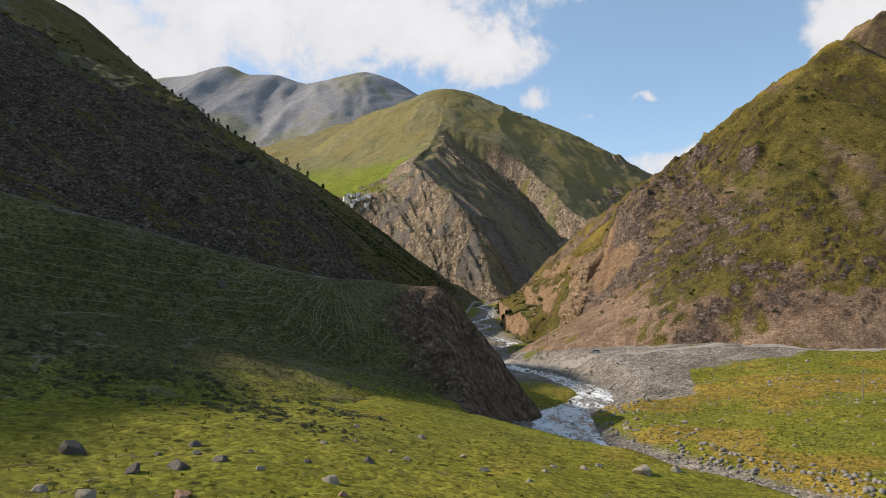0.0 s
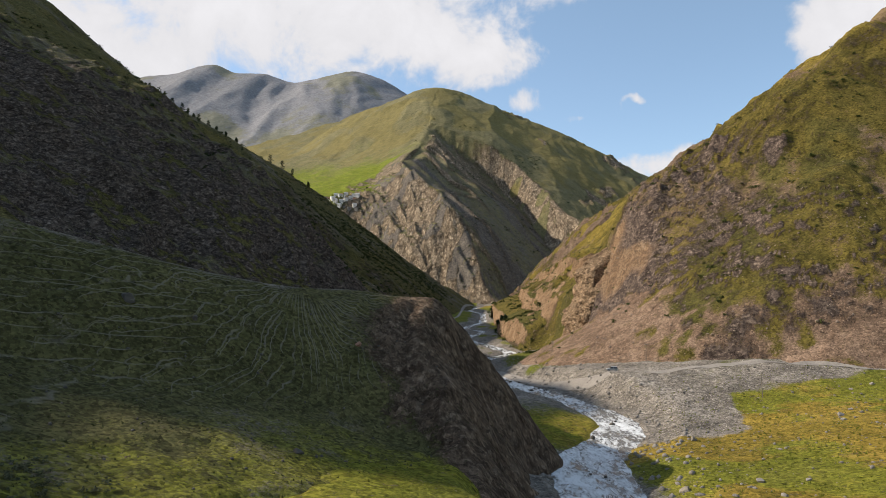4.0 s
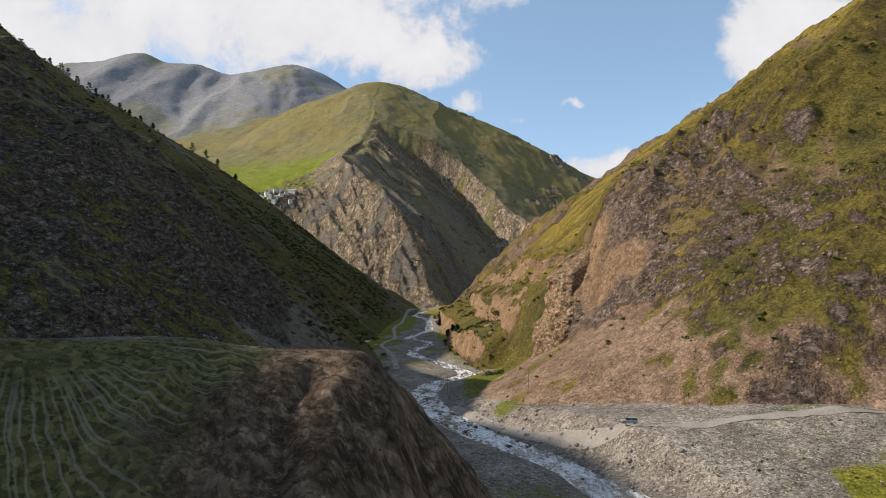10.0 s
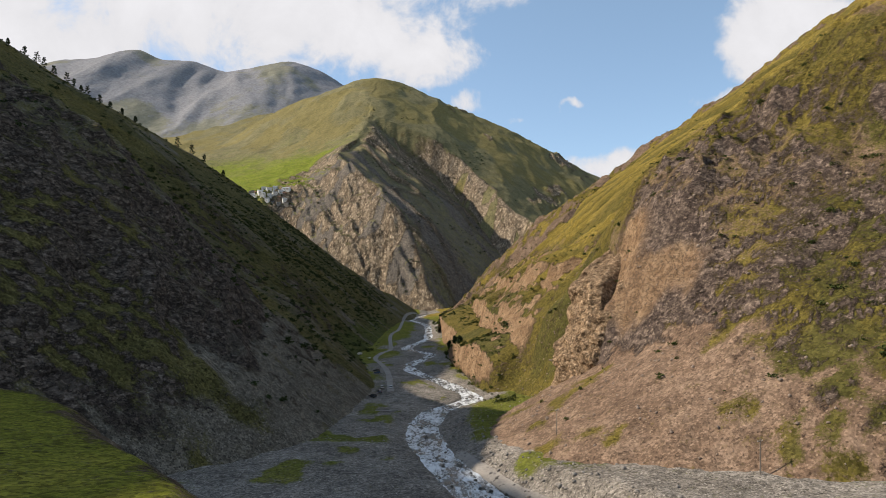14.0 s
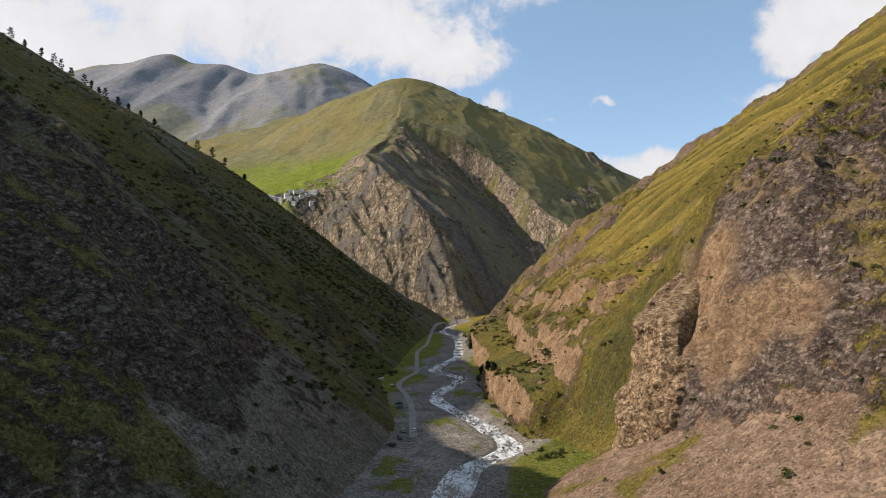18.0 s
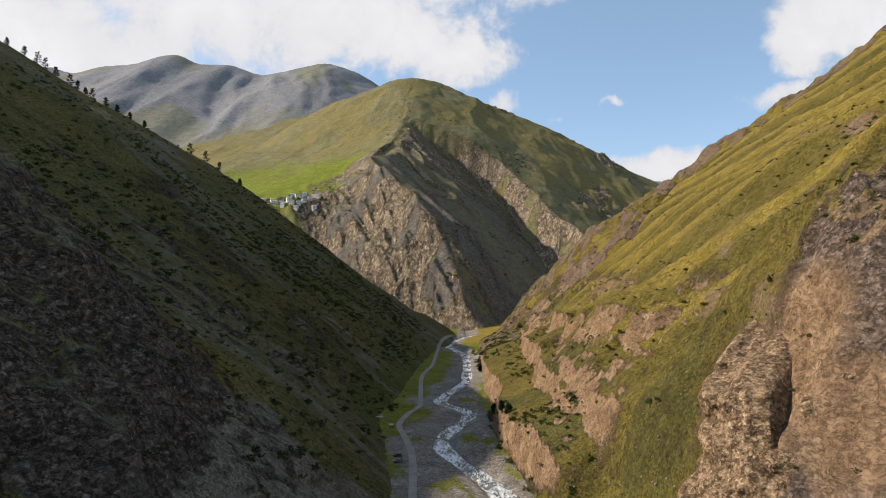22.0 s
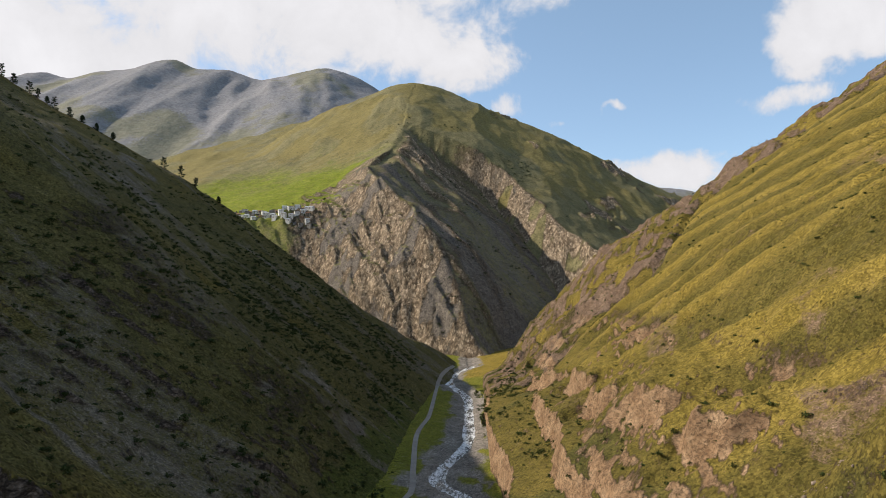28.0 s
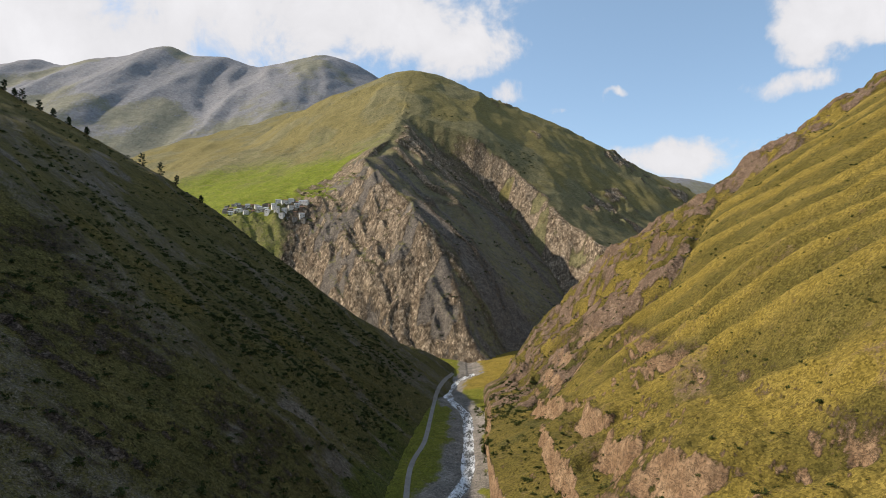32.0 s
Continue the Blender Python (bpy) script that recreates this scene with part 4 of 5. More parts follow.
xs = spaced((-1800, 24), (-700, 7), (-400, 3.6), (300, 3.6), (700, 8), (1800, 26))
ys = spaced((1330, 4), (2100, 4), (2500, 8), (3100, 14), (3800, 50))
centre_mountain, made = grid_mesh("mountain", xs, ys, centre_z, keep=lambda X, Y, Z: Z > -6, attrs=centre_attrs, parts=("turf_slope", "scree_slope", "rock_face"))
for ob in made:
    ob.data.materials.append(M_CENTRE)
    tagged(ob, kind="stuff")
tagged(centre_mountain, "green dome-topped mountain with a jagged pale rock fin", "mountain")

xs = spaced((-5200, 60), (-3000, 22), (-200, 22), (1000, 40), (4200, 80))
ys = spaced((2500, 45), (3600, 26), (4500, 18), (4900, 60))
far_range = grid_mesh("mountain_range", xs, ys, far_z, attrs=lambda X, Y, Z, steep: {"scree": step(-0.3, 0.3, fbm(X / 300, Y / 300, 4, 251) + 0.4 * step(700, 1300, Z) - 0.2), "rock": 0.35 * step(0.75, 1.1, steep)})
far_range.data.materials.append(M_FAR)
tagged(far_range, "distant range of bare grey-green peaks", "mountains", kind="structure")


# ---------------------------------------------------------------- water and tracks
def ribbon(name, pts, half, z_of, across=7, lift=0.0):
    """A strip along the points, with the given half widths, laid on z_of."""
    p = np.array(pts, float)
    d = np.gradient(p, axis=0)
    d /= np.linalg.norm(d, axis=1)[:, None]
    nrm = np.stack([d[:, 1], -d[:, 0]], 1)
    u = np.linspace(-1, 1, across)
    half = np.broadcast_to(half, (len(p),))
    X = p[:, 0, None] + nrm[:, 0, None] * u * half[:, None]
    Y = p[:, 1, None] + nrm[:, 1, None] * u * half[:, None]
    Z = z_of(X, Y) + lift
    co = np.stack([X, Y, Z], -1).reshape(-1, 3)
    idx = np.arange(len(co)).reshape(len(p), across)
    quads = np.stack([idx[:-1, :-1], idx[:-1, 1:], idx[1:, 1:], idx[1:, :-1]], -1).reshape(-1, 4)
    me = bpy.data.meshes.new(name)
    me.from_pydata(co.tolist(), [], quads.tolist())
    me.polygons.foreach_set("use_smooth", np.ones(len(quads), bool))
    me.update()
    return new(name, me)


yy = np.concatenate([np.arange(-600, 20, 8.0), np.arange(20, 700, 1.0), np.arange(700, 1291, 2.0)])
rx = river_x(yy)
river_pts = np.stack([rx, yy], 1)
tail = np.array([(x, 1290 + 45 * (1 - math.exp(-(x - 20) / 40)) + 0.2 * (x - 20)) for x in np.arange(23, 420, 3.0)])
river_pts = np.concatenate([river_pts, tail])
half = np.concatenate([river_half(yy) + 1.0, np.full(len(tail), 6.0)])
river = ribbon("river", river_pts, half, lambda X, Y: np.where(Y < 1290, river_z(Y), 0.0) - 0.30 + 0.16 * fbm(X / 2.2, Y / 3.5, 3, 301) + 0.10 * fbm(X / 0.9, Y / 1.3, 2, 302), across=21)
river.data.materials.append(M_WATER)
tagged(river, "shallow grey mountain river with white rapids", "river", kind="structure")
yy = np.arange(545, 1290, 2.0)
track = ribbon("road", np.stack([curve(yy, ROAD_LEFT), yy], 1), 1.9, lambda X, Y: np.maximum(floor_z(X, Y), left_z(X, Y)) + 0.3)
track.data.materials.append(M_ROAD)
tagged(track, "pale winding dirt track along the valley floor", "road", kind="structure")
ROAD_RIGHT = [(260, 258), (200, 266), (171, 270), (140, 277), (116, 292), (92, 299), (70, 302), (51, 307), (40, 322), (30, 340), (21, 362), (14, 390), (9, 412)]


def along(pts, gap):
    p = np.array(pts, float)
    d = np.r_[0, np.cumsum(np.hypot(*np.diff(p, axis=0).T))]
    q = np.arange(0, d[-1], gap)
    return np.stack([curve(q, np.c_[d, p[:, k]]) for k in (0, 1)], 1)


def land_z(x, y, fine=True):
    """The height of whatever lies uppermost."""
    x, y = np.asarray(x, float), np.asarray(y, float)
    z = np.maximum(np.maximum(floor_z(x, y, fine), right_z(x, y, fine)), left_z(x, y, fine))
    z = np.where((y > 20) & (y < 440) & (x < 40) & (x > -330), np.maximum(z, bank_z(x, y, fine)), z)
    return np.where(y > 1340, np.maximum(z, centre_z(x, y, fine)), z)


pts = along(ROAD_RIGHT, 1.2)
road = ribbon("road", pts, 2.3, lambda X, Y: land_z(X, Y) + 0.14, across=11)
road.data.materials.append(M_ROAD)
tagged(road, "wide grey gravel road at the foot of the scree", "road", kind="structure")


# ---------------------------------------------------------------- shared helpers for things
def part(name, me, material, parent=None, label=""):
    """Links a mesh or a bmesh as one object under a thing or a part."""
    if isinstance(me, bmesh.types.BMesh):
        bm, me = me, bpy.data.meshes.new(name)
        bm.to_mesh(me)
        bm.free()
    me.materials.clear()
    me.materials.append(material)
    ob = new(name, me)
    if parent:
        ob.parent = parent
    return tagged(ob, label)


def plain(name, colour, rough=0.6, spec=0.4, metal=0.0, vary=0.0, size=0.4):
    s = Stuff(name, rough, spec)
    s.b.inputs["Metallic"].default_value = metal
    if vary:
        lo, hi = tuple(c * (1 - vary) for c in colour), tuple(min(1, c * (1 + vary)) for c in colour)
        return s.done(s.mix(0.5, s.blotch(size, lo, hi), s.blotch(size * 6, lo, hi)), s.noise(size * 0.6, 4), 0.25, 0.05)
    return s.done(colour)


def box(bm, x0, x1, y0, y1, z0, z1, bevel=0.0):
    m = Matrix.Translation(((x0 + x1) / 2, (y0 + y1) / 2, (z0 + z1) / 2)) @ Matrix.Diagonal((x1 - x0, y1 - y0, z1 - z0, 1))
    r = bmesh.ops.create_cube(bm, size=1, matrix=m)
    if bevel:
        es = list({e for v in r["verts"] for e in v.link_edges})
        bmesh.ops.bevel(bm, geom=es, offset=bevel, segments=1, affect="EDGES")
    return bm


def tube(bm, a, b, r0, r1, sides=8):
    a, b = Vector(a), Vector(b)
    d = b - a
    m = Matrix.Translation((a + b) / 2) @ d.to_track_quat("Z", "Y").to_matrix().to_4x4()
    bmesh.ops.create_cone(bm, cap_ends=True, segments=sides, radius1=r0, radius2=r1, depth=d.length, matrix=m)
    return bm


def joined(name, shapes, places, scales, turns, faces):
    """One mesh of many small pieces: shapes (points of a few patterns), each placed, scaled and turned about z."""
    co, fc, base = [], [], 0
    rng = np.random.default_rng(len(places))
    pick = rng.integers(0, len(shapes), len(places))
    for k, sh in enumerate(shapes):
        w = np.where(pick == k)[0]
        if not len(w):
            continue
        c, s_ = np.cos(turns[w])[:, None], np.sin(turns[w])[:, None]
        sc = scales[w]
        x, y, z = sh[None, :, 0] * sc[:, 0, None], sh[None, :, 1] * sc[:, 1, None], sh[None, :, 2] * sc[:, 2, None]
        p = np.stack([x * c - y * s_ + places[w, 0, None], x * s_ + y * c + places[w, 1, None], z + places[w, 2, None]], -1)
        n = sh.shape[0]
        co.append(p.reshape(-1, 3))
        fc.append((faces[k][None] + (np.arange(len(w)) * n)[:, None, None] + base).reshape(-1, faces[k].shape[1]))
        base += n * len(w)
    return raw_mesh(name, np.concatenate(co), np.concatenate(fc))


def stone_shape(seed, sub=2):
    """An angular stone about 1 m across, sunk a little below its origin."""
    rng = random.Random(seed)
    bm = bmesh.new()
    bmesh.ops.create_icosphere(bm, subdivisions=sub, radius=0.5)
    cuts = [(Vector((rng.uniform(-1, 1), rng.uniform(-1, 1), rng.uniform(-0.6, 1))).normalized(), rng.uniform(0.20, 0.38)) for _ in range(13)]
    for v in bm.verts:
        for n, h in cuts:
            over = v.co.dot(n) - h
            if over > 0:
                v.co -= n * over * 0.92
        v.co *= 1 + 0.10 * noise.noise(v.co * 5 + Vector((seed, 0, 0)))
        v.co.z = v.co.z * 0.85 + 0.16
    return bm


def bm_arrays(bm):
    bm.verts.ensure_lookup_table()
    bmesh.ops.triangulate(bm, faces=bm.faces[:])
    co = np.array([v.co[:] for v in bm.verts])
    fc = np.array([[v.index for v in f.verts] for f in bm.faces])
    bm.free()
    return co, fc


def bush_arrays(seed, leaves=84, flat=0.75, sprig=0.31):
    """A bush as many small tilted sprays of leaves in an uneven round heap."""
    rng = np.random.default_rng(seed)
    lobes = rng.normal(0, 0.22, (5, 3)) * (1, 1, 0.5) + (0, 0, 0.32)
    co, fc = [], []
    for i in range(leaves):
        c = lobes[rng.integers(0, 5)] + rng.normal(0, 0.17, 3) * (1, 1, flat)
        c[2] = max(c[2], 0.03)
        a, b = rng.normal(0, 1, 3), rng.normal(0, 1, 3)
        a /= np.linalg.norm(a)
        b -= a * (a @ b)
        b /= np.linalg.norm(b)
        l = sprig * rng.uniform(0.5, 1.0)
        co += [c - a * l * 0.5, c + b * l * 0.33, c + a * l * 0.5, c - b * l * 0.33]
        fc.append([4 * i, 4 * i + 1, 4 * i + 2, 4 * i + 3])
    return np.array(co), np.array(fc)


def leaf_material(name, *cols):
    s = Stuff(name, 0.8, 0.12)
    geo = s.n.new("ShaderNodeNewGeometry")
    n = s.n.new("ShaderNodeValToRGB")
    e = n.color_ramp.elements
    while len(e) < len(cols):
        e.new(0.5)
    for i, c in enumerate(cols):
        e[i].position, e[i].color = i / (len(cols) - 1), (*c, 1)
    s.l.new(geo.outputs["Random Per Island"], n.inputs[0])
    return s.done(s.mix(0.35, n.outputs[0], s.blotch(9, *cols)))


M_SHRUB = leaf_material("shrub_leaves", (0.016, 0.025, 0.008), (0.032, 0.046, 0.013), (0.056, 0.068, 0.020))
M_BUSH = leaf_material("slope_bush_leaves", (0.023, 0.033, 0.008), (0.042, 0.056, 0.012), (0.068, 0.080, 0.02))
M_TUFT = leaf_material("tussock_blades", (0.080, 0.105, 0.012), (0.125, 0.145, 0.018), (0.185, 0.175, 0.030))
M_NEEDLE = leaf_material("pine_needles", (0.010, 0.020, 0.008), (0.018, 0.032, 0.012), (0.030, 0.045, 0.016))


def stone_material(name, *cols):
    s = Stuff(name, 0.85, 0.3)
    geo = s.n.new("ShaderNodeNewGeometry")
    n = s.n.new("ShaderNodeValToRGB")
    e = n.color_ramp.elements
    while len(e) < len(cols):
        e.new(0.5)
    for i, c in enumerate(cols):
        e[i].position, e[i].color = i / (len(cols) - 1), (*c, 1)
    s.l.new(geo.outputs["Random Per Island"], n.inputs[0])
    c = s.mix(0.45, n.outputs[0], s.blotch(0.35, *cols, lo=0.3, hi=0.7))
    c = s.mix(s.range(s.noise(0.22, 5, 0.7), 0.60, 0.72), c, (0.16, 0.15, 0.10))
    return s.done(c, s.noise(0.16, 6, 0.7), 0.6, 0.06)


M_STONE = stone_material("river_stones", (0.075, 0.068, 0.060), (0.15, 0.135, 0.118), (0.27, 0.245, 0.212), (0.19, 0.155, 0.12))
M_DARKSTONE = stone_material("weathered_boulder", (0.036, 0.031, 0.026), (0.068, 0.060, 0.050), (0.135, 0.12, 0.10))
M_TANSTONE = stone_material("tan_boulder", (0.13, 0.108, 0.080), (0.21, 0.178, 0.135), (0.31, 0.268, 0.205))
M_REDSTONE = stone_material("rusty_boulder", (0.20, 0.085, 0.05), (0.26, 0.13, 0.08), (0.24, 0.19, 0.15))


# ---------------------------------------------------------------- rock buttress with a cleft
def make_buttress():
    us, zs = np.linspace(-24, 26, 190), np.linspace(20, 92, 270)
    U, V = np.meshgrid(us, zs)
    lip = 0.7 * (np.abs(np.minimum(U + 5 * fbm(U / 9, V / 7, 3, 413), 0)) / 22) ** 3 + 0.045 * np.clip(U - 5, 0, 30) + 2.4 * step(64, 92, V + 6 * fbm(U / 8, V / 40, 2, 402)) + 0.25 * step(34, 20, V)
    depth = 3.4 - 15 * lip - 0.52 * (V - 56) + 1.9 * fbm(U / 11, V / 12, 4, 401) + 0.7 * ridged((U + 0.4 * V) / 13, V / 22, 3, 403) + 0.25 * np.tanh(2.5 * np.sin((V + 0.25 * U + 4 * fbm(U / 15, V / 15, 2, 406)) * 2 * math.pi / 9)) + 0.8 * ridged(U / 9, (V + 0.2 * U) / 3.5, 4, 405, 0.6) + 0.7 * fbm(U / 2.2, V / 2.2, 3, 407)
    slot = np.exp(-(((U - 2 + 0.24 * (V - 64)) / 2.6) ** 4)) * step(53, 57, V) * step(77, 70, V)
    depth = depth + 2.0 - 10.0 * slot - 0.7 * np.exp(-(((U + 9 + 0.2 * (V - 64)) / 1.0) ** 2)) * step(40, 60, V)
    tx, ty, nx, ny = 0.64, -0.768, -0.768, -0.64
    co = np.stack([76 + tx * U + nx * depth, 455 + ty * U + ny * depth, V], -1).reshape(-1, 3)
    idx = np.arange(U.size).reshape(U.shape)
    q = np.stack([idx[:-1, :-1], idx[:-1, 1:], idx[1:, 1:], idx[1:, :-1]], -1).reshape(-1, 4)
    root = new("rock_buttress")
    kind = np.where(V < 47 + 4 * fbm(U / 6, V / 6, 2, 411), 3, np.where(slot > 0.3, 2, np.where(U < 2, 0, 1))).ravel()[q[:, 0]]
    bn = fbm(U / 9, V / 9, 4, 409)
    bare = np.clip(1.1 - 0.55 * step(0.2, 0.5, bn) - 0.9 * step(0, 12, np.maximum(0.35 * (U - 8) + 0.8 * (V - 69), V - 77) + 12 * bn), 0, 1).ravel()
    gy, gx = np.gradient(depth, zs, us)
    nor = np.stack([nx - tx * gx, ny - ty * gx, -gy], -1).reshape(-1, 3)
    nor /= np.linalg.norm(nor, axis=1)[:, None]
    for n, (name, label) in enumerate((("pillar", "upright tan rock pillar"), ("rock_face", "orange-tan broken rock face"), ("cleft", "dark upright cleft"), ("rubble_foot", "broken rubble at the foot"))):
        f = q[kind == n]
        used_ = np.zeros(U.size, bool)
        used_[f.ravel()] = True
        me = raw_mesh(name, co[used_], (np.cumsum(used_) - 1)[f])
        me.polygons.foreach_set("use_smooth", np.ones(len(f), bool))
        for key, val in (("rock", bare), ("scree", np.ones(U.size))):
            at = me.attributes.new(key, "FLOAT", "POINT")
            at.data.foreach_set("value", val[used_].astype(np.float32))
        me.normals_split_custom_set_from_vertices(nor[used_].tolist())
        part(name, me, M_BUTTRESS, root, label)
    return tagged(root, "tan rock buttress with a dark upright cleft", "rock")


make_buttress()

# ---------------------------------------------------------------- plants as stuff
rng = np.random.default_rng(7)
BUSHES = [bush_arrays(k) for k in range(6)]


def scatter(n, x0, x1, y0, y1, chance):
    x, y = rng.uniform(x0, x1, n), rng.uniform(y0, y1, n)
    keep = rng.uniform(0, 1, n) < chance(x, y)
    return x[keep], y[keep]


def plant(name, x, y, lo, hi, label, category, material, tall=0.8, patterns=BUSHES, z_of=land_z):
    size = lo + (hi - lo) * rng.uniform(0, 1, len(x)) ** 2.2
    sc = np.stack([size, size * rng.uniform(0.8, 1.2, len(x)), size * tall * rng.uniform(0.7, 1.25, len(x))], 1)
    p = np.stack([x, y, z_of(x, y) - 0.04 * size], 1)
    me = joined(name, [b[0] for b in patterns], p, sc, rng.uniform(0, 6.28, len(x)), [b[1] for b in patterns])
    return tagged(part(name, me, material), label, category, kind="stuff")


lx, ly = scatter(24000, -520, -30, 330, 1180, lambda x, y: (0.22 + 0.6 * step(-0.1, 0.35, fbm(x / 60, y / 60, 3, 501))) * step(380, 650, y) * step(20, 60, -x - 15) * (1 + 1.5 * step(820, 950, y) * step(-240, -150, x)) * (0.25 + 0.75 * step(-420, -150, x)))
plant("shrubs", lx, ly, 1.3, 5.2, "dark low shrubs scattered over the shaded slope", "shrubs", M_SHRUB)
rx_, ry_ = scatter(26000, 40, 620, 300, 1300, lambda x, y: (0.08 + 0.40 * step(0.0, 0.4, fbm(x / 45, y / 60, 3, 505)) + 0.9 * np.exp(-(((y - spur_y(x)) / 24) ** 2)) + 0.6 * ledge(x, y)[1] * np.exp(-(((ledge(x, y)[0] + 8) / 9) ** 2)) + 0.35 * step(0, 60, y - spur_y(x))) * step(0, 20, right_z(x, y, False) - floor_z(x, y, False) - 3) * step(620, 200, x))
plant("shrubs", rx_, ry_, 0.8, 3.2, "small green bushes dotted over the ochre slope", "shrubs", M_BUSH)
# denser thickets at the foot of the river walls
fx, fy = scatter(9000, 18, 84, 500, 1120, lambda x, y: 0.4 * step(-0.05, 0.35, fbm(x / 22, y / 30, 3, 507)) * step(10, -16, right_z(x, y, False) - river_z(y) - 34))
fk = fx - river_x(fy) > river_half(fy) + 4
plant("thicket", fx[fk], fy[fk], 1.0, 3.6, "dense dark bushes along the foot of the river bluffs", "bushes", M_BUSH, 1.0)
cx_, cy_ = scatter(5200, -560, 420, 1420, 2500, lambda x, y: 0.5 * step(0.0, 0.4, fbm(x / 120, y / 120, 3, 509)) * np.maximum(step(-260, -200, x), step(1830, 1790, y)))
plant("shrubs", cx_, cy_, 3.0, 9.0, "dark scrub in the gullies of the great mountain", "shrubs", M_SHRUB, 0.7)

TUFTS = []
for k in range(4):
    r = np.random.default_rng(90 + k)
    co, fc = [], []
    for i in range(9):
        a, l, w = r.uniform(0, 6.28), r.uniform(0.5, 1.0), 0.10
        bx, by = r.normal(0, 0.16, 2)
        tx, ty = bx + math.cos(a) * 0.35 * l, by + math.sin(a) * 0.35 * l
        co += [(bx - w * math.sin(a), by + w * math.cos(a), 0), (bx + w * math.sin(a), by - w * math.cos(a), 0), (tx, ty, l)]
        fc.append([3 * i, 3 * i + 1, 3 * i + 2])
    TUFTS.append((np.array(co), np.array(fc)))
gx, gy = scatter(26000, -120, 75, 22, 190, lambda x, y: (0.25 + 0.75 * step(-0.2, 0.3, fbm(x / 8, y / 8, 3, 511))) * (floor_z(x, y, False) > meadow(x, y) - 2.0) * (floor_z(x, y, False) > bank_z(x, y, False)))
plant("grass", gx, gy, 0.10, 0.26, "rough green and straw meadow grass in tufts", "grass", M_TUFT, 0.75, TUFTS, floor_z)
gx, gy = scatter(9000, -120, 75, 22, 170, lambda x, y: step(-0.1, 0.35, fbm(x / 11, y / 11, 3, 512)) * (floor_z(x, y, False) > meadow(x, y) - 2.0) * (floor_z(x, y, False) > bank_z(x, y, False)))
plant("grass", gx, gy, 0.22, 0.75, "yellow-green clumps of long grass on the meadow", "grass", leaf_material("long_grass", (0.075, 0.085, 0.014), (0.15, 0.145, 0.022), (0.24, 0.205, 0.045)), 0.6, TUFTS, floor_z)
wx, wy = scatter(5200, -105, -14, 58, 118, lambda x, y: step(-0.05, 0.3, fbm(x / 13, y / 9, 3, 514) + 0.25 * step(-20, -60, x)) * step(20, 8, np.abs(y - 82 + 0.15 * x)))
plant("weeds", wx, wy, 0.3, 1.1, "grey-green weeds at the foot of the bank", "plants", leaf_material("weed_leaves", (0.045, 0.052, 0.028), (0.085, 0.092, 0.050), (0.14, 0.135, 0.075)), 0.7)
bx, by = scatter(16000, -150, 5, 95, 225, lambda x, y: (0.2 + 0.8 * step(-0.2, 0.3, fbm(x / 7, y / 7, 3, 513))) * (y < bank_crest(x) + 1) * (bank_z(x, y, False) > floor_z(x, y, False)))
plant("grass", bx, by, 0.2, 0.55, "dark tussocks of grass on the trodden bank", "grass", leaf_material("dark_tussocks", (0.03, 0.038, 0.014), (0.055, 0.062, 0.022), (0.09, 0.09, 0.035)), 0.7, TUFTS)
hx, hy = scatter(9000, 30, 150, 120, 285, lambda x, y: (0.2 + 0.8 * step(-0.2, 0.3, fbm(x / 9, y / 9, 3, 515))) * step(8, 20, x - river_x(y)))
plant("grass", hx, hy, 0.3, 0.9, "straw and green grass tufts on the stony flat", "grass", M_TUFT, 0.75, TUFTS)

# ---------------------------------------------------------------- loose stones as stuff
STONES = [bm_arrays(stone_shape(k, 1)) for k in range(7)]


def strew(name, x, y, lo, hi, label, material, z_of=land_z, power=3.0):
    size = lo + (hi - lo) * rng.uniform(0, 1, len(x)) ** power
    sc = size[:, None] * rng.uniform(0.75, 1.3, (len(x), 3)) * (1, 1, 0.8)
    p = np.stack([x, y, z_of(x, y) - 0.05 * size], 1)
    me = joined(name, [b[0] for b in STONES], p, sc, rng.uniform(0, 6.28, len(x)), [b[1] for b in STONES])
    return tagged(part(name, me, material), label, "stones", kind="stuff")


sx, sy = scatter(22000, -30, 140, 50, 470, lambda x, y: step(24, 3, np.abs(np.abs(x - river_x(y)) - river_half(y) - 2)) * (0.3 + 0.7 * step(-0.2, 0.3, fbm(x / 9, y / 9, 3, 521))) * ((floor_z(x, y, False) < meadow(x, y) - 4) | (x > river_x(y))))
strew("river_stones", sx, sy, 0.35, 2.3, "pale grey river stones heaped along the banks", M_STONE, floor_z)
sx, sy = scatter(5200, 40, 170, 40, 150, lambda x, y: step(26, 10, x - river_x(y) - river_half(y)) * step(1, 4, x - river_x(y) - river_half(y)) * (0.2 + 0.8 * step(-0.15, 0.2, fbm(x / 12, y / 12, 3, 527))))
strew("bank_boulders", sx, sy, 0.5, 2.3, "pale boulders heaped along the far bank of the river", M_STONE, floor_z, 1.6)
sx, sy = scatter(5200, -80, 60, 330, 640, lambda x, y: step(70, 10, np.abs(x - river_x(y))) * (np.abs(x - river_x(y)) > river_half(y)) * 0.8)
strew("gravel_stones", sx, sy, 0.3, 1.5, "grey stones strewn over the gravel flat", M_STONE, floor_z)
sx, sy = scatter(2400, 40, 160, 120, 290, lambda x, y: 0.35 + 0.65 * step(0.0, 0.4, fbm(x / 12, y / 12, 3, 523)) * step(6, 12, x - river_x(y)))
strew("field_stones", sx, sy, 0.25, 1.5, "pale stones lying in the grass of the flat", M_STONE, floor_z)
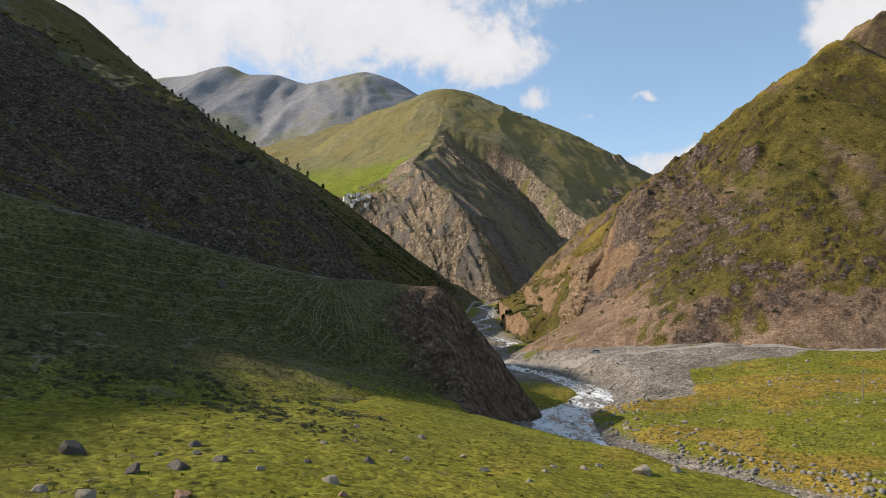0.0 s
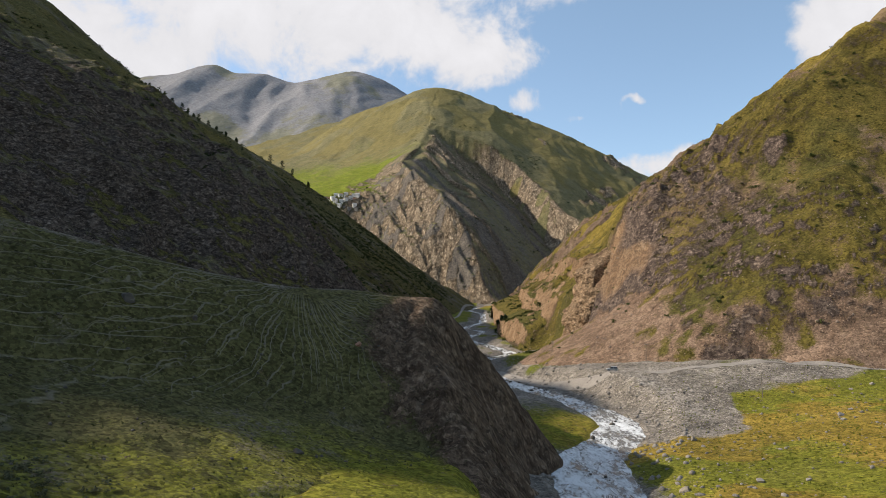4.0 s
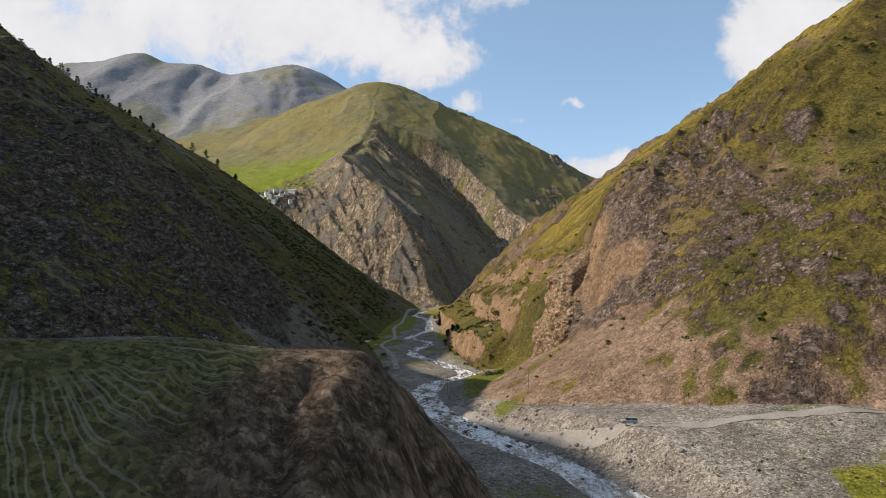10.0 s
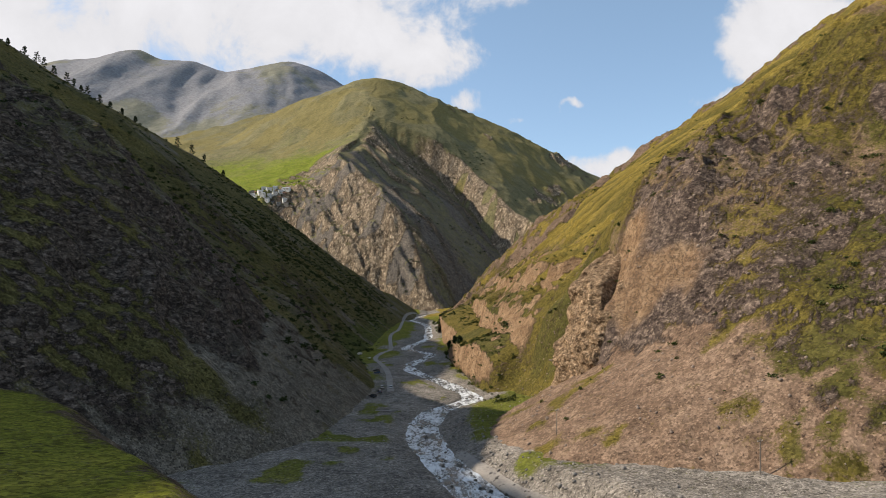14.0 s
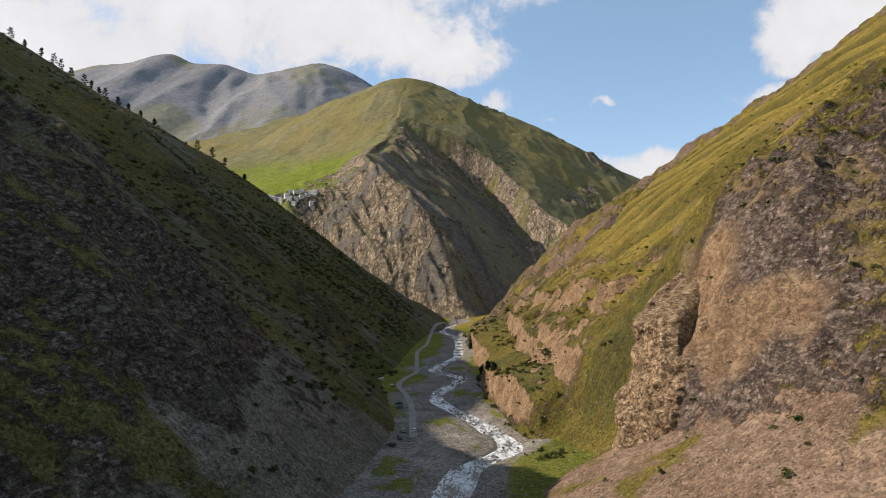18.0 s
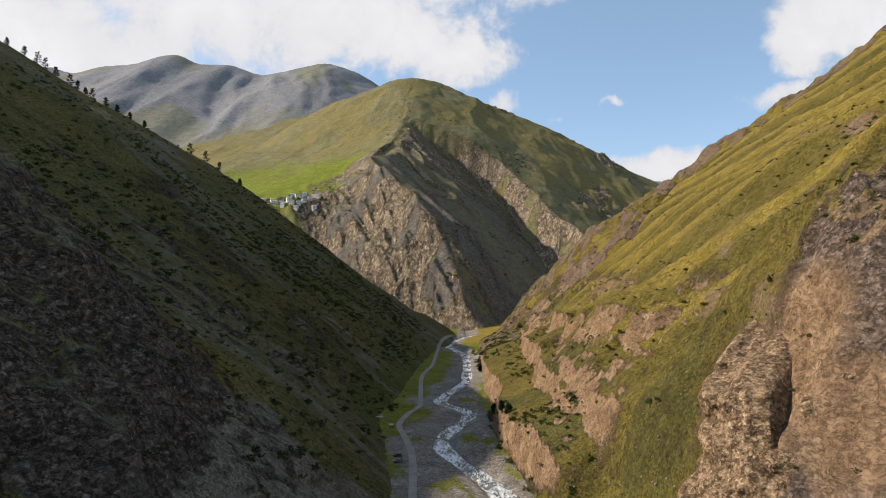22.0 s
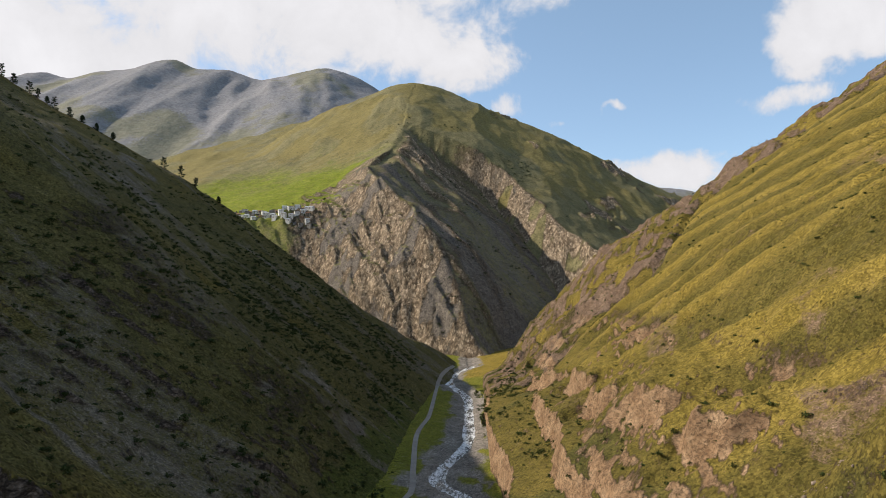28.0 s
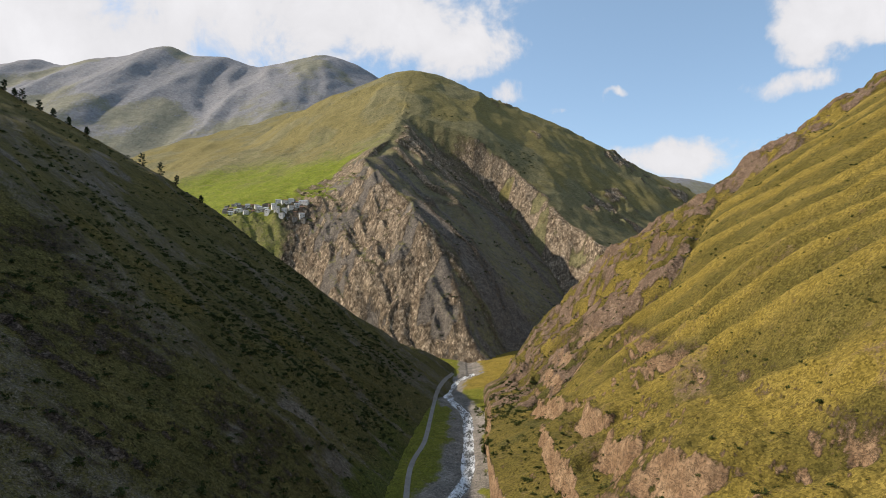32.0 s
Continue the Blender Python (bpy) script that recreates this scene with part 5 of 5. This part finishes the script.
sx, sy = scatter(6500, 30, 190, 300, 560, lambda x, y: (right_z(x, y, False) > floor_z(x, y, False)) * (0.25 + 0.75 * step(0.0, 0.4, fbm(x / 15, y / 20, 3, 525))) * step(150, 90, right_z(x, y, False)))
strew("scree_stones", sx, sy, 0.3, 2.0, "brown shale blocks lying on the scree slope", stone_material("shale_blocks", (0.12, 0.088, 0.068), (0.20, 0.15, 0.115), (0.30, 0.235, 0.18)), power=4)
sx, sy = scatter(2600, -130, -10, 100, 240, lambda x, y: 0.5 * (y < bank_crest(x) + 1) * (bank_z(x, y, False) > floor_z(x, y, False)))
strew("bank_stones", sx, sy, 0.15, 0.9, "small stones on the trodden bank", M_DARKSTONE, power=4)
sx, sy = scatter(3600, -30, 110, 50, 700, lambda x, y: step(1.05, 0.7, np.abs(x - river_x(y)) / river_half(y)) * step(-0.1, 0.35, fbm(x / 7, y / 12, 3, 529)))
strew("rapids_stones", sx, sy, 0.5, 2.4, "dark wet stones in the rapids", M_DARKSTONE, lambda x, y: river_z(y) - 0.25 + 0 * x, 2.0)

# ---------------------------------------------------------------- boulders
def boulder(seed, material, x, y, size, label, z_of=land_z, flat=0.8):
    me = bpy.data.meshes.new("boulder")
    bm = stone_shape(seed, 3)
    bm.to_mesh(me)
    bm.free()
    ob = part("boulder", me, material)
    ob.matrix_world = pose(x, y, float(z_of(x, y)) - 0.10 * size, 0, 0, seed * 47 % 360) @ Matrix.Diagonal((size, size * 0.85, size * flat, 1))
    return tagged(ob, label, "boulder", "boulders on the meadow")


DARK, PALE, RUST = "dark weathered boulder with a pale top in the meadow grass", "tan weathered stone lying in the meadow grass", "rust-red stone lying in the meadow grass"
MEADOW_ROCKS = [(-33.6, 50, 2.7, 0), (-24.2, 49.2, 2.3, 0), (-26.5, 46.5, 1.7, 0), (-26.8, 57.6, 1.5, 0), (-25.3, 54.6, 1.1, 0), (-22.3, 52.8, 1.7, 0), (-27.9, 53, 0.8, 0), (-18.3, 51.1, 1.15, 1),
                (-12.5, 51.5, 2.0, 1), (-16.8, 66.3, 1.1, 1), (-16.6, 81.9, 1.1, 1), (-14.4, 70.5, 0.95, 1), (-7.7, 79.1, 1.2, 1), (-11.2, 61.2, 1.3, 0), (-8.1, 65.9, 1.0, 1), (-29, 39.8, 1.2, 1),
                (-25.2, 39, 1.7, 1), (-20.3, 41.9, 1.3, 2)]
MORE_ROCKS = [(-10.8, 48.1, 1.0, 2), (-16, 56.8, 0.9, 0), (-27.9, 130, 1.8, 0), (20.5, 85.1, 3.4, 1), (6.8, 72, 1.1, 1), (-0.1, 67.5, 1.2, 1), (4.5, 65.3, 0.9, 1), (15.2, 85.7, 1.2, 1), (12.8, 83, 1.3, 1),
              (8.3, 77.7, 0.95, 1), (26, 89, 1.9, 1), (53.9, 214, 2.4, 1), (38, 172, 3.4, 1), (-21.5, 57.4, 0.75, 0), (-10.2, 68.8, 0.75, 1), (-2.4, 72.9, 0.9, 1)]
for k, (x, y, size, kind) in enumerate(MEADOW_ROCKS + MORE_ROCKS):
    boulder(k + 3, (M_DARKSTONE, M_TANSTONE, M_REDSTONE)[kind], x, y, 1.2 * size, (DARK, PALE, RUST)[kind])
boulder(61, M_DARKSTONE, -64, 150.5, 4.0, "large flat boulder half sunk in the bank")
boulder(62, M_REDSTONE, -27.5, 173, 2.2, "reddish boulder lying on the bank slope")
boulder(63, M_DARKSTONE, -54.5, 156, 2.0, "grey boulder lying on the bank slope")
for k in range(14):
    r = random.Random(500 + k)
    x, y = 52 + r.uniform(0, 95), 160 + r.uniform(0, 105)
    boulder(70 + k, M_STONE, x, y, r.uniform(1.4, 2.8), "large pale boulder in the straw grass of the flat", floor_z)


# ---------------------------------------------------------------- pines on the far crest
M_BARK = plain("pine_bark", (0.11, 0.075, 0.05), 0.95, 0.1, 0, 0.35, 0.5)


def pine(seed, height, spread):
    r, nr = random.Random(seed), np.random.default_rng(seed)
    root = new("pine_tree")
    bm = bmesh.new()
    knots = [(0, 0, -0.5)] + [(r.uniform(-0.12, 0.12) * i, r.uniform(-0.12, 0.12) * i, height * i / 5) for i in range(1, 6)]
    for i in range(5):
        tube(bm, knots[i], knots[i + 1], 0.34 * (1 - i / 5.6), 0.34 * (1 - (i + 1) / 5.6), 8)
    part("trunk", bm, M_BARK, root)
    co, fc = [], []
    for i in range(15):
        h = height * (0.10 + 0.88 * i / 15)
        reach = spread * (1.05 - 0.75 * (i / 15) ** 1.6) * r.uniform(0.6, 1.15)
        a = i * 2.4 + r.uniform(-0.5, 0.5)
        tip = (math.cos(a) * reach, math.sin(a) * reach, h + reach * r.uniform(0.0, 0.35))
        bm = bmesh.new()
        part("limb", tube(bm, (0, 0, h - 0.2), tip, 0.11, 0.03, 5), M_BARK, root)
        for j in range(60):
            t = nr.uniform(0.3, 1.08)
            c = np.array((tip[0] * t, tip[1] * t, (h - 0.2) * (1 - t) + tip[2] * t)) + nr.normal(0, 0.42, 3)
            u, v = nr.normal(0, 1, 3), nr.normal(0, 1, 3) * (1, 1, 0.5)
            u, v = u / np.linalg.norm(u) * nr.uniform(0.35, 0.8), v / np.linalg.norm(v) * nr.uniform(0.25, 0.55)
            b = len(co)
            co += [c - u, c + v, c + u, c - v]
            fc.append([b, b + 1, b + 2, b + 3])
    part("crown", raw_mesh("crown", np.array(co), np.array(fc)), M_NEEDLE, root)
    return tagged(root, "dark pine standing alone on the mountain crest", "tree", "pines along the crest")


pines = [pine(11, 16, 4.8), pine(12, 13, 4.2), pine(13, 10, 3.2)]
CREST = [(-1500, 1000), (-800, 1060), (-540, 1110), (-351, 1172), (-173, 1180), (-65, 1250)]
spots = [(-351, 1.0, 0), (-373, 1.1, 0), (-334, 0.9, 1), (-304, 0.6, 2), (-640, 1.1, 0), (-622, 0.9, 1), (-604, 1.0, 0), (-588, 0.8, 2), (-566, 1.1, 1), (-552, 1.0, 0), (-541, 1.2, 0), (-530, 0.9, 1),
         (-515, 1.1, 0), (-505, 1.2, 1), (-497, 0.9, 2), (-488, 1.0, 0), (-474, 0.8, 1), (-462, 0.7, 2), (-446, 0.8, 2), (-430, 0.6, 2), (-660, 0.9, 1), (-682, 1.0, 0)]
used = set()
for k, (x, size, which) in enumerate(spots):
    y = float(curve(x, CREST)) - 3 + (k * 7 % 5)
    m = pose(x, y, float(left_z(x, y)) - 0.2, 0, 0, k * 67 % 360)
    if which not in used:
        used.add(which)
        pines[which].matrix_world = m
    else:
        copy_thing(pines[which], m)
# young conifers by the river
small = pine(21, 5.0, 1.5)
tagged(small, "young dark conifer beside the river gravel", "tree", "young conifers by the river")
first = True
for x, y in ((24, 668), (27, 655), (21, 690)):
    m = pose(x, y, float(land_z(x, y)) - 0.1, 0, 0, x * 31 % 360)
    if first:
        small.matrix_world, first = m, False
    else:
        copy_thing(small, m)


# ---------------------------------------------------------------- village
M_WALLS = [plain("whitewashed_wall", (0.66, 0.64, 0.60), 0.9, 0.2, 0, 0.15, 1.5), plain("stone_wall", (0.27, 0.245, 0.215), 0.95, 0.2, 0, 0.3, 0.8), plain("timber_wall", (0.20, 0.15, 0.11), 0.9, 0.2, 0, 0.3, 0.8)]
M_ROOFS = [plain("grey_sheet_roof", (0.42, 0.43, 0.44), 0.45, 0.5, 0.3, 0.15, 2), plain("rusty_sheet_roof", (0.30, 0.15, 0.09), 0.7, 0.3, 0.1, 0.3, 1.5), plain("slate_roof", (0.13, 0.125, 0.12), 0.8, 0.3, 0, 0.25, 1)]
M_GLASS = plain("dark_window_glass", (0.03, 0.035, 0.04), 0.1, 0.6)
M_DOOR = plain("brown_door_wood", (0.12, 0.07, 0.04), 0.7, 0.3, 0, 0.2, 0.3)


def house(w, d, h, roof_h, wall, roof, storeys, label):
    root = new("house")
    bm = bmesh.new()
    box(bm, -w / 2, w / 2, -d / 2, d / 2, -7, h)
    part("wall", bm, wall, root)
    bm = bmesh.new()
    o = 0.5
    if roof_h:
        pts = [(-w / 2 - o, -d / 2 - o, h - 0.15), (w / 2 + o, -d / 2 - o, h - 0.15), (w / 2 + o, d / 2 + o, h - 0.15), (-w / 2 - o, d / 2 + o, h - 0.15), (-w / 2 - o, 0, h + roof_h), (w / 2 + o, 0, h + roof_h)]
        vs = [bm.verts.new(p) for p in pts]
        for f in ((0, 1, 5, 4), (2, 3, 4, 5), (0, 4, 3), (1, 2, 5), (3, 2, 1, 0)):
            bm.faces.new([vs[i] for i in f])
    else:
        box(bm, -w / 2 - o, w / 2 + o, -d / 2 - o, d / 2 + o, h + 0.01, h + 0.4)
    part("roof", bm, roof, root)
    for s in range(storeys):
        n = max(2, int(w / 3))
        for i in range(n):
            x = -w / 2 + w * (i + 0.5) / n
            if s == 0 and i == n // 2:
                part("door", box(bmesh.new(), x - 0.55, x + 0.55, -d / 2 - 0.08, -d / 2 + 0.02, 0, 2.1), M_DOOR, root)
                continue
            z = 0.9 + 2.9 * s
            part("window", box(bmesh.new(), x - 0.55, x + 0.55, -d / 2 - 0.06, -d / 2 + 0.02, z, z + 1.3), M_GLASS, root)
    return tagged(root, label, "house", "houses of the village")


designs = [house(11, 8, 6.0, 2.0, M_WALLS[0], M_ROOFS[0], 2, "white two-storey village house with a grey roof"), house(9, 7, 3.4, 1.6, M_WALLS[1], M_ROOFS[2], 1, "low stone village house with a dark roof"),
           house(12, 7, 5.6, 0.0, M_WALLS[0], M_ROOFS[0], 2, "white flat-roofed village house on the hillside"), house(8, 6, 3.2, 1.5, M_WALLS[2], M_ROOFS[1], 1, "timber village house with a rusty roof"),
           house(10, 8, 5.8, 0.0, M_WALLS[1], M_ROOFS[2], 2, "grey stone village house with a flat roof")]
r = random.Random(77)
placed, used, tries = [], set(), 0
while len(placed) < 64 and tries < 3000:
    tries += 1
    t = r.random()
    x, y = -545 + 212 * t + r.uniform(-6, 6), 1905 - 84 * t + r.uniform(-44, 18)
    if any(math.hypot(x - a, y - b) < 13 for a, b in placed):
        continue
    which = r.choice((0, 0, 1, 1, 2, 3, 3, 4))
    m = pose(x, y, float(centre_z(x, y)) + 0.6, 0, 0, r.uniform(-25, 35))
    placed.append((x, y))
    if which not in used:
        used.add(which)
        designs[which].matrix_world = m
    else:
        copy_thing(designs[which], m)
vx, vy = scatter(420, -560, -300, 1750, 1930, lambda x, y: 0.5 + 0 * x)
plant("village_trees", vx, vy, 2.5, 6.5, "dark garden trees and hedges among the houses", "trees", M_SHRUB, 1.0)

# ---------------------------------------------------------------- vehicles
M_TYRE = plain("tyre_rubber", (0.02, 0.02, 0.02), 0.85, 0.2)
M_RIM = plain("wheel_alloy", (0.45, 0.45, 0.46), 0.35, 0.5, 0.9)
M_PANE = plain("tinted_car_glass", (0.02, 0.023, 0.026), 0.06, 0.7)
M_TRIM = plain("black_plastic_trim", (0.025, 0.025, 0.025), 0.6, 0.3)
M_LAMP = plain("lamp_lens", (0.7, 0.7, 0.68), 0.15, 0.6)
M_TAIL = plain("red_tail_lens", (0.35, 0.02, 0.02), 0.2, 0.5)


def prism(bm, outline, half, top_half=None):
    """A body from a side outline of (y, z), with its half width; upper points may be drawn in."""
    zs = [p[1] for p in outline]
    lo, hi = min(zs), max(zs)
    rows = []
    for s in (-1, 1):
        rows.append([bm.verts.new((s * (half + ((top_half or half) - half) * (z - lo) / (hi - lo)), y, z)) for y, z in outline])
    n = len(outline)
    for i in range(n):
        bm.faces.new([rows[0][i], rows[0][(i + 1) % n], rows[1][(i + 1) % n], rows[1][i]])
    bm.faces.new(rows[0][::-1])
    bm.faces.new(rows[1])
    bmesh.ops.recalc_face_normals(bm, faces=bm.faces[:])
    bmesh.ops.bevel(bm, geom=bm.edges[:], offset=0.05, segments=1, affect="EDGES")
    return bm


def car(name, paint, x, y, turn, label, van=False):
    """A vehicle 4.6 m long that faces +y before it is turned."""
    root = new(name)
    part("body", prism(bmesh.new(), [(-2.28, 0.38), (2.25, 0.36), (2.3, 0.72), (2.1, 0.98), (0.95, 1.06), (-2.2, 1.08), (-2.3, 0.8)], 0.90), paint, root)
    part("cabin_glass", prism(bmesh.new(), [(0.92 + 0.5 * van, 1.04), (0.32 + 0.6 * van, 1.66), (-2.0, 1.68), (-2.18, 1.05)], 0.86, 0.70), M_PANE, root)
    part("roof", box(bmesh.new(), -0.70, 0.70, -1.98, 0.28 + 0.6 * van, 1.665, 1.75, 0.03), paint, root)
    for s in (-1, 1):
        part("pillar", box(bmesh.new(), s * 0.80 - 0.05, s * 0.80 + 0.05, -0.65, -0.53, 1.04, 1.66), paint, root)
        part("headlight", box(bmesh.new(), s * 0.68 - 0.16, s * 0.68 + 0.16, 2.18, 2.31, 0.72, 0.90, 0.02), M_LAMP, root)
        part("tail_light", box(bmesh.new(), s * 0.76 - 0.1, s * 0.76 + 0.1, -2.32, -2.22, 0.78, 1.02, 0.02), M_TAIL, root)
        part("mirror", box(bmesh.new(), s * 0.98 - 0.09, s * 0.98 + 0.09, 0.75, 0.88, 1.05, 1.20, 0.02), M_TRIM, root)
        for wy in (-1.42, 1.42):
            tyre = part("wheel", tube(bmesh.new(), (s * 0.72, wy, 0.36), (s * 0.93, wy, 0.36), 0.36, 0.36, 16), M_TYRE, root)
            part("rim", tube(bmesh.new(), (s * 0.90, wy, 0.36), (s * 0.945, wy, 0.36), 0.21, 0.20, 12), M_RIM, tyre)
    part("front_bumper", box(bmesh.new(), -0.86, 0.86, 2.22, 2.36, 0.36, 0.60, 0.03), M_TRIM, root)
    part("rear_bumper", box(bmesh.new(), -0.86, 0.86, -2.38, -2.24, 0.38, 0.62, 0.03), M_TRIM, root)
    root.matrix_world = pose(x, y, float(max(land_z(x + a, y + b) for a in (-0.8, 0, 0.8) for b in (-1.4, 0, 1.4))) + 0.05, 0, 0, turn)
    return tagged(root, label, "car", "cars in the valley")


P_WHITE, P_DARK = plain("white_car_paint", (0.75, 0.75, 0.74), 0.25, 0.5), plain("black_car_paint", (0.03, 0.032, 0.035), 0.2, 0.5)
P_BLUE, P_GREY = plain("dark_blue_car_paint", (0.04, 0.06, 0.11), 0.25, 0.5), plain("silver_car_paint", (0.33, 0.34, 0.34), 0.3, 0.5, 0.4)
car("car", P_GREY, -25.6, 556, 8, "silver off-road car parked beside the track")
car("car", P_WHITE, -20.3, 557, -4, "white car parked at the end of the track")
car("car", P_BLUE, -26.6, 543, 20, "dark blue car parked on the gravel edge")
car("car", P_DARK, -29.3, 529.5, 55, "black off-road car parked on the gravel")
car("car", P_DARK, -33, 625, 70, "black car parked on the grass verge")
car("car", P_BLUE, -32, 614, 95, "dark car parked on the grass verge")
car("van", P_WHITE, -52, 708, 85, "white van standing in the grass under the slope", True)
moving = car("car", P_GREY, 52.8, 306, 84, "silver off-road car on the gravel road")
moving.location.z += 0.15
tarp = part("tarpaulin", box(bmesh.new(), -1.4, 1.4, -0.9, 0.9, -0.05, 0.16, 0.05), plain("white_tarpaulin", (0.7, 0.7, 0.68), 0.7, 0.3, 0, 0.1, 0.5))
tarp.matrix_world = pose(-43, 694, float(land_z(-43, 694)) + 0.1, 0, 0, 15)
tagged(tarp, "white tarpaulin spread on the valley grass", "tarpaulin")

# ---------------------------------------------------------------- power poles
M_POLE = plain("grey_pole_wood", (0.20, 0.17, 0.14), 0.9, 0.2, 0, 0.25, 0.4)
M_CERAMIC = plain("white_insulator", (0.6, 0.6, 0.58), 0.3, 0.5)


def power_pole(x, y, lean, turn):
    root = new("power_pole")
    part("pole", tube(bmesh.new(), (0, 0, -0.6), (0, 0, 8.2), 0.15, 0.10, 10), M_POLE, root)
    part("crossarm", box(bmesh.new(), -0.9, 0.9, -0.07, 0.07, 7.55, 7.70, 0.01), M_POLE, root)
    for s in (-0.75, 0, 0.75):
        part("insulator", tube(bmesh.new(), (s, 0, 7.70), (s, 0, 7.92), 0.06, 0.045, 8), M_CERAMIC, root)
    root.matrix_world = pose(x, y, float(land_z(x, y)), 0, lean, turn)
    return tagged(root, "weathered wooden power pole with a crossarm", "pole", "power poles along the road")


for x, y, lean in ((104, 182, 1), (91.5, 258, -4), (72.3, 327.5, 1), (38, 384, 2), (9, 459, 0)):
    power_pole(x, y, lean, 25)

# ---------------------------------------------------------------- footbridge plank on the gravel
plank = part("plank", box(bmesh.new(), -4.2, 4.2, -0.5, 0.5, -0.05, 0.22, 0.03), plain("grey_planks", (0.25, 0.22, 0.19), 0.9, 0.2, 0, 0.25, 0.4))
plank.matrix_world = pose(-21.5, 493, float(land_z(-21.5, 493)) + 0.25, 0, 0, -12)
tagged(plank, "grey wooden plank lying on the gravel", "plank")
